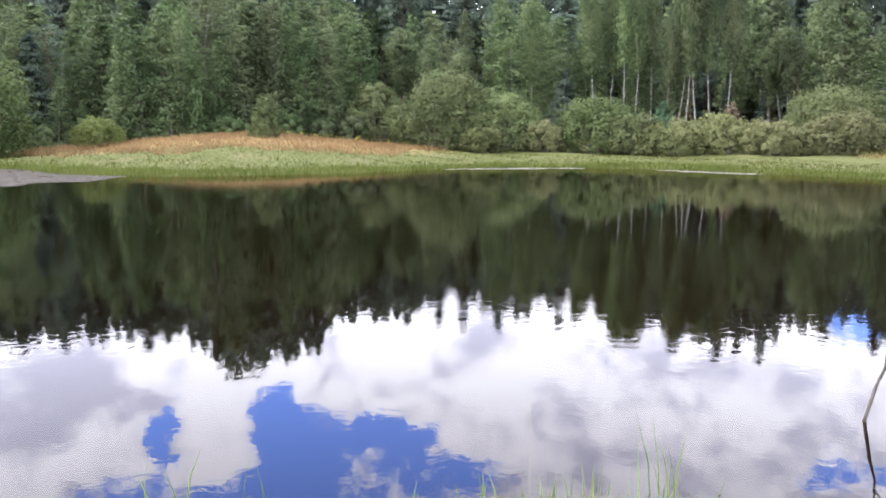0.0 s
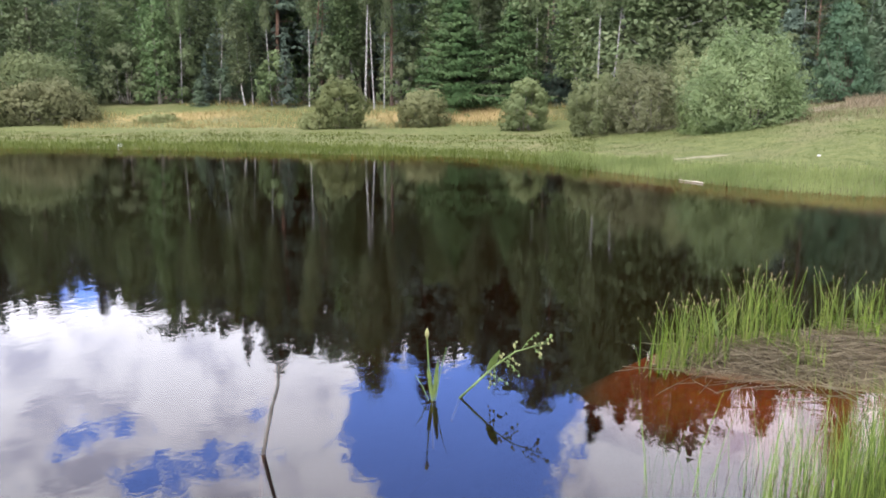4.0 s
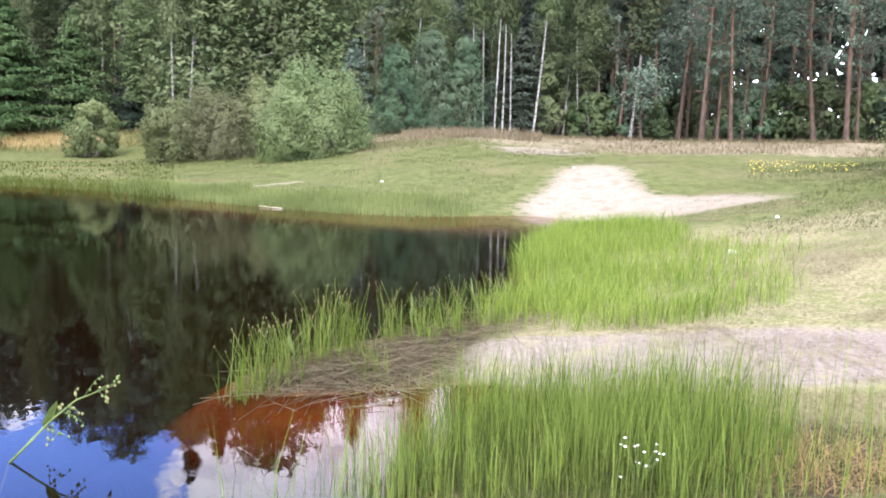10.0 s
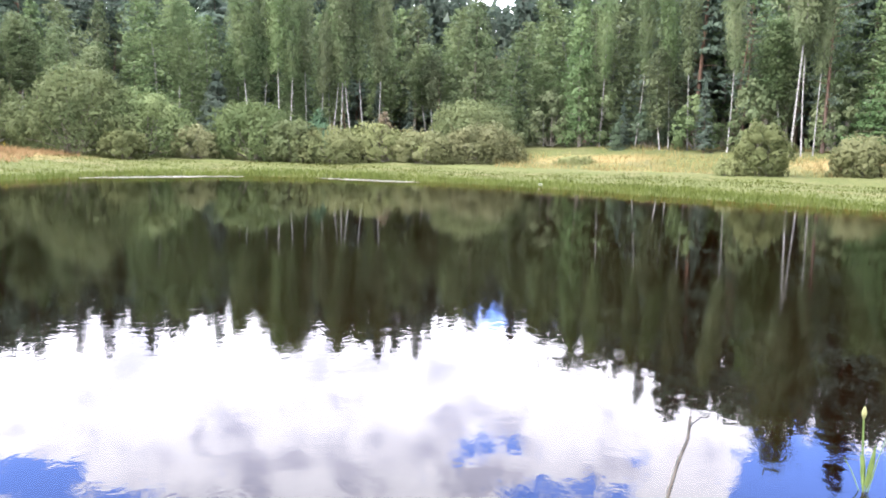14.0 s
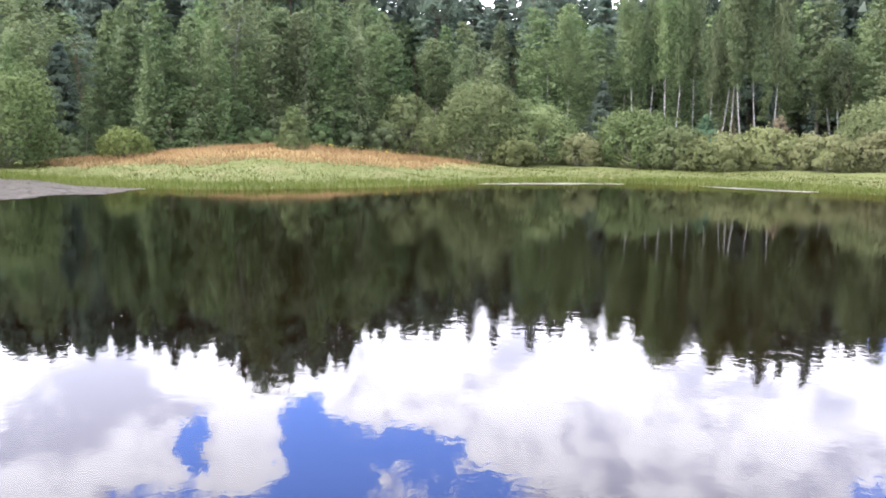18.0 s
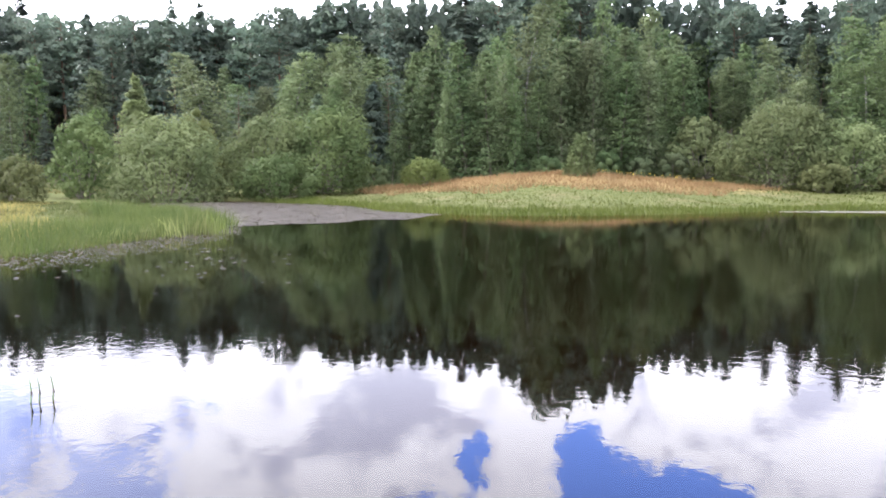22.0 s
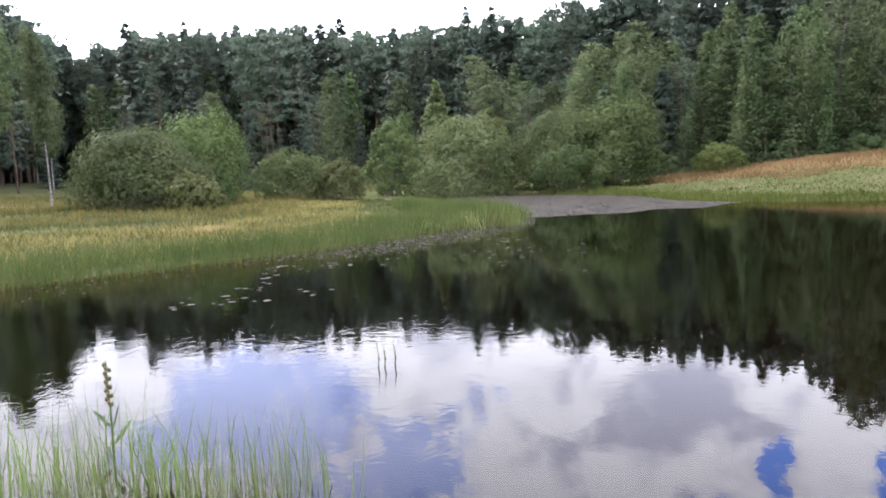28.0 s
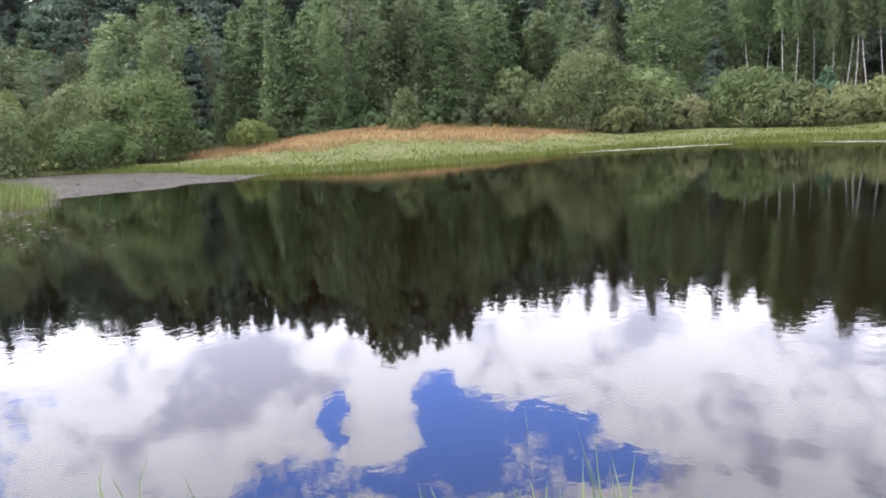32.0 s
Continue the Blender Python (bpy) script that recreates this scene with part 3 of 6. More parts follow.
def blades_mesh(name, roots, heights, widths, lean, rng, simple=False):
    """Bent tapering grass blades, three triangles each, or one for those that stay far off."""
    n = len(roots)
    a = rng.uniform(0, 2 * np.pi, n)
    side = np.stack([np.cos(a), np.sin(a), 0 * a], -1) * widths[:, None] / 2
    out = rng.normal(0, 1, (n, 3)) * (lean * heights)[:, None]
    out[:, 2] = 0
    tall = np.zeros((n, 3))
    tall[:, 2] = heights
    mid = roots + 0.55 * tall + 0.3 * out
    tip = roots + tall + out
    if simple:
        fall = np.stack([-np.sin(a), np.cos(a), 0 * a], -1) * (np.abs(rng.normal(0.35, 0.3, n)) + 1.2 * lean)[:, None] * heights[:, None]
        tip = roots + tall + fall
        v = np.stack([roots - side, roots + side, tip], 1).reshape(-1, 3)
        return mesh_from(name, v, np.arange(n)[:, None] * 3 + np.array([[0, 1, 2]]))
    v = np.stack([roots - side, roots + side, mid - side * 0.85, mid + side * 0.85, tip], 1).reshape(-1, 3)
    k = np.arange(n)[:, None] * 5
    f = np.concatenate([k + np.array([[0, 1, 3]]), k + np.array([[0, 3, 2]]), k + np.array([[2, 3, 4]])], 0)
    return mesh_from(name, v, f)


def leaves_mesh(name, at, size, rng, droop=0.0, narrow=0.5, out=None, loose=0.7, folded=False):
    """A spray of leaves at each of the places, facing outwards where a way out is given; folded ones have a rib."""
    n = len(at)
    face = rng.normal(0, 1, (n, 3))
    if out is not None:
        face = face * loose + out / (np.linalg.norm(out, axis=1)[:, None] + 1e-9) * 1.4
    face /= np.linalg.norm(face, axis=1)[:, None] + 1e-9
    along = rng.normal(0, 1, (n, 3))
    along[:, 2] -= droop
    along -= (along * face).sum(1)[:, None] * face
    along /= np.linalg.norm(along, axis=1)[:, None] + 1e-9
    across = np.cross(face, along)
    s = size * rng.uniform(0.6, 1.35, n)[:, None]
    half = across * s * narrow / 2
    k = np.arange(n)[:, None]
    if folded:
        v = np.stack([at - along * s / 2, at + half + face * s * 0.06, at + along * s / 2, at - half + face * s * 0.06], 1).reshape(-1, 3)
        me = mesh_from(name, v, k * 4 + np.array([[3, 2, 1, 0]]))
    else:
        v = np.stack([at - along * s * 0.4 - half, at - along * s * 0.3 + half, at + along * s * 0.6], 1).reshape(-1, 3)
        me = mesh_from(name, v, k * 3 + np.array([[2, 1, 0]]))
    if out is None:
        return me
    ways = out / (np.linalg.norm(out, axis=1)[:, None] + 1e-9) + 0.5 * face
    return rounded_shading(me, np.repeat(ways / (np.linalg.norm(ways, axis=1)[:, None] + 1e-9), len(v) // n, 0))


def tube(spine, radii, sides=6):
    """Points and faces of a tapering tube along a spine."""
    spine = np.asarray(spine, float)
    dirs = np.gradient(spine, axis=0)
    dirs /= np.linalg.norm(dirs, axis=1)[:, None] + 1e-9
    ref = np.where(np.abs(dirs[:, 2:3]) > 0.8, np.array([[1.0, 0, 0]]), np.array([[0, 0, 1.0]]))
    u = np.cross(dirs, ref)
    u /= np.linalg.norm(u, axis=1)[:, None] + 1e-9
    v = np.cross(dirs, u)
    t = np.arange(sides) * 2 * np.pi / sides
    ring = u[:, None] * np.cos(t)[None, :, None] + v[:, None] * np.sin(t)[None, :, None]
    pts = (spine[:, None] + ring * np.asarray(radii)[:, None, None]).reshape(-1, 3)
    i, j = np.meshgrid(np.arange(len(spine) - 1), np.arange(sides), indexing="ij")
    faces = np.stack([i * sides + j, i * sides + (j + 1) % sides, (i + 1) * sides + (j + 1) % sides, (i + 1) * sides + j], -1).reshape(-1, 4)
    return pts, faces


def tubes_mesh(name, tubes):
    verts, faces, base = [], [], 0
    for pts, f in tubes:
        verts.append(pts)
        faces.append(f + base)
        base += len(pts)
    return mesh_from(name, np.concatenate(verts), np.concatenate(faces))


def trunk_line(tall, bend, rng, steps=9):
    z = np.linspace(0, 1, steps)
    k = rng.normal(0, bend, 4)
    x = k[0] * z + k[1] * np.sin(z * 3.2) * 0.5
    y = k[2] * z + k[3] * np.sin(z * 2.7) * 0.5
    return np.stack([x, y, z * tall - 0.3 * (z == 0)], -1)


def leafy_tree(name, tall, girth, bare, spread, count, per, leaf, leaf_mat, bark_mat, rng, bend=0.5, droop=0.5, top_heavy=0.0, label="", category="tree", cone=0.0, hang=0.5, narrow=0.75):
    """A tree with a bent trunk, limbs that rise and arch over, and sprays of leaves along them."""
    tree = new(name)
    spine = trunk_line(tall, bend, rng)
    radii = girth / 2 * (1.05 - np.linspace(0, 1, len(spine))) ** 0.8
    radii[0] *= 1.35
    limbs, leaves, outs = [], [], []
    zs = np.linspace(0, 1, len(spine))
    for i in range(count):
        h = bare + (1 - bare) * ((i + rng.uniform(0, 1)) / count)
        root = np.array([np.interp(h, zs, spine[:, k]) for k in range(3)])
        rel = (h - bare) / (1 - bare)
        width = spread * (math.sin(math.pi * min(1, 0.12 + 0.88 * (1 - rel)) ** (0.75 + top_heavy)) * 0.85 + 0.12) * rng.uniform(0.6, 1.2)
        width = (1 - cone) * width + cone * spread * ((1 - rel) ** 0.75 * 0.92 + 0.08) * rng.uniform(0.6, 1.15)
        a = i * 2.4 + rng.uniform(-0.5, 0.5)
        t = np.linspace(0, 1, 4)
        lift = width * (0.75 * t - droop * t ** 2.2)
        line = root + np.stack([np.cos(a) * width * t, np.sin(a) * width * t, lift], -1)
        thick = max(0.012, girth * 0.16 * (1 - h) + 0.01)
        if i % 2 == 0:
            limbs.append(tube(line[[0, 1, 3]], thick * np.array([1, 0.7, 0.25]), 3))
        k = max(4, int(per * (0.35 + width / spread)))
        u = rng.uniform(0.2, 1.08, k)
        mid = np.stack([np.interp(u, t, line[:, c]) for c in range(3)], -1)
        cloud = rng.normal(0, 1, (k, 3)) * (0.12 + 0.17 * width) * np.array([1, 1, 0.8])
        cloud[:, 2] -= np.abs(rng.normal(0, 0.25 * droop * width, k))
        leaves.append(mid + cloud)
        outs.append(cloud * 1.2 + (mid - root) * 0.5 + np.array([0, 0, 0.35 * width]))
    part("trunk", tubes_mesh("trunk", [tube(spine, radii, 8)] + limbs), bark_mat, tree, smooth=True)
    part("crown", leaves_mesh("crown", np.concatenate(leaves), leaf, rng, hang, narrow, np.concatenate(outs), 0.7), leaf_mat, tree)
    return tagged(tree, label, category)


def conifer(name, tall, girth, bare, spread, leaf_mat, rng, step=0.42, arms=7, leaf=0.34, droop=0.25, rise=0.0, ragged=0.25, label="", per=9):
    """A spruce or fir: whorls of sweeping boughs in a cone."""
    tree = new(name)
    spine = trunk_line(tall, 0.12, rng)
    radii = girth / 2 * (1.04 - np.linspace(0, 1, len(spine)))
    limbs, leaves, outs = [], [], []
    z = bare * tall
    while z < tall * 0.985:
        rel = (z - bare * tall) / (tall * (1 - bare))
        for i in range(arms):
            width = spread * (1 - rel) ** 0.85 * rng.uniform(1 - ragged, 1 + ragged * 0.6) + 0.12
            a = rng.uniform(0, 2 * math.pi)
            t = np.linspace(0, 1, 4)
            lift = width * (rise * t - droop * rng.uniform(0.4, 1.7) * t + 0.22 * droop * t ** 3)
            root = np.array([0, 0, z + rng.uniform(-1.3, 1.3) * step])
            line = root + np.stack([np.cos(a) * width * t, np.sin(a) * width * t, lift], -1)
            if width > 0.9 and i % 2 == 0:
                limbs.append(tube(line[[0, 3]], (0.012 + 0.012 * width) * np.array([1, 0.3]), 3))
            k = max(3, int(per * (0.3 + width)))
            u = rng.uniform(0.12, 1.05, k)
            mid = np.stack([np.interp(u, t, line[:, c]) for c in range(3)], -1)
            fan = rng.normal(0, 1, (k, 1)) * (0.06 + 0.17 * width * u[:, None] ** 0.5)
            mid += fan * np.array([[-math.sin(a), math.cos(a), 0]])
            mid[:, 2] += rng.normal(0, 0.06, k) - 0.18 * np.abs(fan[:, 0])
            leaves.append(mid)
            outs.append(np.stack([np.cos(a) * (0.4 + 0 * u), np.sin(a) * (0.4 + 0 * u), 0.75 + 0 * u], -1) + fan * np.array([[-math.sin(a), math.cos(a), 0]]))
        z += step * (0.75 + 0.6 * (1 - rel)) * rng.uniform(0.8, 1.2)
    part("trunk", tubes_mesh("trunk", [tube(spine, radii, 7)] + limbs), BARK["brown"], tree, smooth=True)
    part("crown", leaves_mesh("crown", np.concatenate(leaves), leaf * 1.2, rng, 0.3, 0.5 if leaf > 0.3 else 0.36, np.concatenate(outs), 0.6), leaf_mat, tree)
    return tagged(tree, label, "tree")


def pine_tree(name, tall, girth, bare, spread, rng, count=34, per=58, leaf=0.3, label=""):
    """A Scots pine: long bare trunk with dead stubs, and flat clouds of needles high up."""
    tree = new(name)
    spine = trunk_line(tall, 0.35, rng)
    radii = girth / 2 * (1.05 - np.linspace(0, 1, len(spine))) ** 0.75
    radii[0] *= 1.25
    limbs, leaves, outs = [], [], []
    zs = np.linspace(0, 1, len(spine))
    for i in range(count + 9):
        dead = i >= count
        h = rng.uniform(0.15, bare) if dead else bare + (0.99 - bare) * (i + rng.uniform(0, 1)) / count
        root = np.array([np.interp(h, zs, spine[:, k]) for k in range(3)])
        rel = (h - bare) / (1 - bare)
        width = rng.uniform(0.4, 1.6) if dead else spread * (0.35 + 0.65 * math.sin(math.pi * min(1, 0.22 + 0.78 * (1 - rel)))) * rng.uniform(0.5, 1.15)
        a = rng.uniform(0, 2 * math.pi)
        t = np.linspace(0, 1, 4)
        line = root + np.stack([np.cos(a) * width * t, np.sin(a) * width * t, width * (0.1 * t + (-0.15 if dead else 0.25) * t ** 2)], -1)
        limbs.append(tube(line, (0.018 + 0.018 * width) * np.array([1, 0.75, 0.5, 0.25]), 3))
        if dead:
            continue
        for hub in (0.55, 0.8, 1.0):
            c = np.array([np.interp(hub, t, line[:, q]) for q in range(3)]) + rng.normal(0, 0.18, 3)
            k = max(3, int(per / 3 * (0.4 + width / spread)))
            tuft = rng.normal(0, 1, (k, 3)) * np.array([0.60, 0.60, 0.17]) * (0.5 + 0.22 * width)
            leaves.append(c + tuft)
            outs.append(tuft + np.array([0, 0, 0.25]))
    part("trunk", tubes_mesh("trunk", [tube(spine, radii, 8)] + limbs), BARK["pine"], tree, smooth=True)
    part("crown", leaves_mesh("crown", np.concatenate(leaves), leaf, rng, -0.3, 0.5, np.concatenate(outs), 0.8), LEAF["pine"], tree)
    return tagged(tree, label, "tree")


def bush(name, az, far, top, base, wide, leaf_mat, count, leaf, seed, label, deep=0.8, lobes=46, bark_mat=None, pointy=0.0, category="bush", narrow=0.55, shoots=1, loose=0.0):
    """A rounded shrub: a dome of swelling lobes, each a shell of leaves that face outwards, over many stems."""
    rng = np.random.default_rng(seed)
    p = spot(az, far)
    foot = min(p.z, base)
    tall = top - foot
    thing = new(name)
    thing.location = (p.x, p.y, foot)
    stems, leaves, outs = [], [], []
    rx, ry = wide / 2, wide / 2 * deep
    skew = rng.normal(0, 0.06, 2) * wide
    per = int(count * 2.6) // lobes
    for i in range(lobes):
        a, h = i * 2.399963 + rng.uniform(-0.35, 0.35), (i + 0.5) / lobes
        swell = math.sqrt(max(0.0, 1 - (max(0.0, h - 0.2) / 0.82) ** (2.2 - pointy))) * (0.84 + 0.16 * min(1, h / 0.2))
        k = rng.uniform(0.62, 0.95)
        c = np.array([math.cos(a) * rx * swell * k + skew[0] * h, math.sin(a) * ry * swell * k + skew[1] * h, tall * (0.05 + 0.85 * h) * rng.uniform(0.92, 1.02)])
        c *= 1 + loose * rng.uniform(-1.0, 1.0)
        size = wide * rng.uniform(0.09, 0.18) * (1.0 - 0.2 * h)
        size = min(size, 0.24 * tall + 0.05 * wide)
        cloud = rng.normal(0, 1, (per, 3))
        cloud[:, 2] += 0.25
        cloud /= np.linalg.norm(cloud, axis=1)[:, None] + 1e-9
        way_out = cloud.copy()
        bumpy = 1 + 0.14 * np.sin(cloud[:, 0] * 7 + i) * np.cos(cloud[:, 1] * 6 + cloud[:, 2] * 5 + i)
        cloud *= (rng.uniform(0.35, 1.0, per) ** 0.35 * bumpy * size * (1 + 0.05 * rng.normal(0, 1, per) ** 2))[:, None]
        cloud[:, 2] *= 0.9
        leaves.append(c + cloud)
        dome = np.array([c[0] / rx ** 2, c[1] / ry ** 2, max(0.0, c[2] - 0.2 * tall) / tall ** 2])
        outs.append(way_out + 0.45 * dome / (np.linalg.norm(dome) + 1e-9))
        for _ in range(shoots if i % 2 == 0 or shoots > 1 else 0):
            out = c / (np.linalg.norm(c) + 1e-9) + np.array([0, 0, 0.8]) + rng.normal(0, 0.25, 3)
            tip = c + out / np.linalg.norm(out) * size * (rng.uniform(1.05, 1.45) if shoots < 3 else rng.uniform(1.15, 2.1))
            u = rng.uniform(0.45, 1, (11, 1))
            leaves.append(c + (tip - c) * u + rng.normal(0, leaf * 0.4, (11, 3)))
            outs.append(np.repeat(out[None], 11, 0) + rng.normal(0, 0.5, (11, 3)))
        if i % 3 == 0:
            t = np.linspace(0, 1, 4)[:, None]
            line = np.array([math.cos(a) * 0.25, math.sin(a) * 0.25, 0]) * (1 - t) + c * t + np.array([0, 0, tall * 0.12]) * t * (1 - t)
            stems.append(tube(line, (0.02 + 0.006 * tall) * np.array([1, 0.75, 0.5, 0.2]), 4))
    part("branchwork", tubes_mesh("branchwork", stems), bark_mat or BARK["grey"], thing, kind="stuff")
    at = np.concatenate(leaves)
    above = at[:, 2] > 0.02
    part("crown", leaves_mesh("crown", at[above], leaf, rng, -0.35, narrow, np.concatenate(outs)[above], 0.42, far < 30), leaf_mat, thing)
    return tagged(thing, label, category)

# ---- the wood ----
rng = np.random.default_rng(11)
TEMPLATES = {
    "birch": [leafy_tree("birch_tree", 20.0, 0.19, b, s, 80, 74, 0.345, LEAF["birch"], BARK["birch"], np.random.default_rng(k), 1.2 if k == 12 else 0.7, 0.95, t,
                         "slender birch with white bark and a light green crown", cone=c, hang=1.1, narrow=0.5) for k, b, s, t, c in ((1, 0.24, 2.3, 0.1, 0.5), (2, 0.40, 2.0, 0.0, 0.3), (3, 0.10, 2.6, 0.2, 0.7), (12, 0.42, 2.2, 0.0, 0.3))],
    "aspen": [leafy_tree("leafy_tree", 19.0, 0.34, b, s, 92, 84, 0.315, LEAF["aspen"], BARK["grey"], np.random.default_rng(k), 0.4, 0.45, 0.1,
                         "tall broad-leaved tree in full green leaf down to the grass", cone=c, hang=0.9, narrow=0.58) for k, b, s, c in ((4, 0.02, 2.9, 0.9), (5, 0.05, 2.5, 0.75), (13, 0.02, 2.2, 1.0))],
    "pine": [pine_tree("pine_tree", 22.0, 0.34, b, 3.1, np.random.default_rng(k), 38, 66, 0.27,
                       label="tall Scots pine with a bare reddish trunk and high crown") for k, b in ((6, 0.27), (7, 0.20), (8, 0.24))],
    "spruce": [conifer("spruce_tree", 19.0, 0.34, b, s, LEAF["spruce"], np.random.default_rng(k), 0.50, 8, 0.38, 0.3, per=12,
                       label="dark green spruce in the wood behind the pond") for k, b, s in ((9, 0.04, 2.9), (10, 0.10, 2.5))],
}
TEMPLATES["far_spruce"] = [conifer("spruce_tree", 19.0, 0.3, 0.12, s, LEAF["spruce"], np.random.default_rng(k), 0.56, 6, 0.50, 0.22, 0.16, 0.3, per=8,
                                   label="dark spruce top standing over the wood") for k, s in ((91, 2.9), (92, 2.5))]
TEMPLATES["far_pine"] = [pine_tree("pine_tree", 20.0, 0.36, 0.40, 2.3, np.random.default_rng(k), 38, 52, 0.58, label="dark pine crown standing over the wood") for k in (93, 94)]
TEMPLATES["far_birch"] = [leafy_tree("leafy_tree", 19.0, 0.3, 0.15, s, 56, 36, 0.56, LEAF["aspen"], BARK["grey"], np.random.default_rng(k), 0.5, 0.6, 0.1,
                                     "tall leafy crown standing deep in the wood", cone=0.5, hang=1.2, narrow=0.5) for k, s in ((95, 2.3), (96, 2.7))]
FAR_KIND = {"birch": "far_birch", "aspen": "far_birch", "pine": "far_pine", "spruce": "far_spruce"}
NOMINAL = {"far_birch": 19.0, "far_spruce": 19.0, "far_pine": 20.0, "birch": 20.0, "aspen": 19.0, "pine": 22.0, "spruce": 19.0}
FIRST = set()


def stand(kind, which, az, far, tall, rng, slim=1.0, tilt=0.0):
    """Put a tree of that kind and height on the ground; the first of each is the one that was built."""
    s = tall / NOMINAL[kind]
    tree = TEMPLATES[kind][which % len(TEMPLATES[kind])]
    p = spot(az, far, -0.05)
    m = Matrix.Translation(p) @ pose(0, 0, 0, tilt * rng.uniform(-1, 1), tilt * rng.uniform(-1, 1), rng.uniform(0, 360)) @ Matrix.Diagonal((s * slim, s * slim, s, 1))
    if (kind, which % len(TEMPLATES[kind])) not in FIRST:
        FIRST.add((kind, which % len(TEMPLATES[kind])))
        tree.matrix_world = m
        return tree
    return copy_thing(tree, m)


# which kinds stand where: heading up to, then shares of birch, aspen, pine, spruce
MIX = ((-118, (0.1, 0.0, 0.75, 0.15)), (-95, (0.2, 0.05, 0.65, 0.1)), (-84, (0.7, 0.0, 0.2, 0.1)), (-66, (0.5, 0.1, 0.25, 0.15)),
       (-50, (0.5, 0.1, 0.1, 0.3)), (-26, (0.72, 0.1, 0.08, 0.1)), (-4, (0.65, 0.05, 0.1, 0.2)), (9, (0.4, 0.4, 0.05, 0.15)),
       (24, (0.14, 0.84, 0.0, 0.02)), (34, (0.3, 0.45, 0.05, 0.2)), (68, (0.10, 0.08, 0.26, 0.56)), (100, (0.4, 0.0, 0.2, 0.4)))


def kinds_at(az):
    for upto, shares in MIX:
        if az <= upto:
            return shares
    return MIX[-1][1]


def wood():
    rng = np.random.default_rng(21)
    for back, gap, low, high in ((0.5, 2.9, 0.84, 1.02), (4.5, 3.3, 0.93, 1.05), (9.5, 3.8, 0.95, 1.07), (15.0, 3.0, 0.96, 1.04), (21.0, 3.3, 0.96, 1.02)):
        az = -126.0 if back < 15 else -75.0
        while az < 92:
            far0 = float(np.interp(az, WOOD_AZ, WOOD_FAR))
            far = far0 + back + rng.uniform(-1.4, 1.4)
            shares = kinds_at(az + rng.uniform(-3, 3))
            kind = ("birch", "aspen", "pine", "spruce")[int(rng.choice(4, p=shares))] if back < 15 else ("far_spruce", "far_pine", "far_birch")[int(rng.choice(3, p=(0.20, 0.52, 0.28) if az > 34 else (0.36, 0.18, 0.46)))]
            kind = FAR_KIND.get(kind, kind) if back > 9 else kind
            top = 1.7 + far * float(np.interp(az, TOPS_AZ, TOPS))
            p = spot(az, far)
            leafy = 3 < az < 34  # the tall leafy trees behind the mound reach the skyline
            tall = (top - p.z) * rng.uniform(max(low, 0.9) if leafy and back < 8 else low, high + (0.04 if leafy and back < 8 else 0)) * (0.94 if leafy and back > 14 else 0.96 if az > 34 else 1.0)
            if kind == "spruce" and back < 3:
                tall *= rng.uniform(0.55, 0.95)
            if kind in ("spruce", "far_spruce"):
                tall *= 0.93
            tall = min(max(tall, 8.0), 27.0) * (1.06 if -74 < az < -60 and kind != "spruce" else 1.0)
            shown = ("far_pine" if kind.startswith("far") else "pine") if -116 < az < -104 else kind  # light falls through between bare pine stems
            stand(shown, int(rng.integers(0, 3)), az, far, tall, rng, (rng.uniform(1.1, 1.65) if kind in ("birch", "aspen") else rng.uniform(0.9, 1.2) * (1.2 if back > 14 else 1.0)), 1.6)
            az += math.degrees(gap / far) * rng.uniform(0.6, 1.4)


wood()

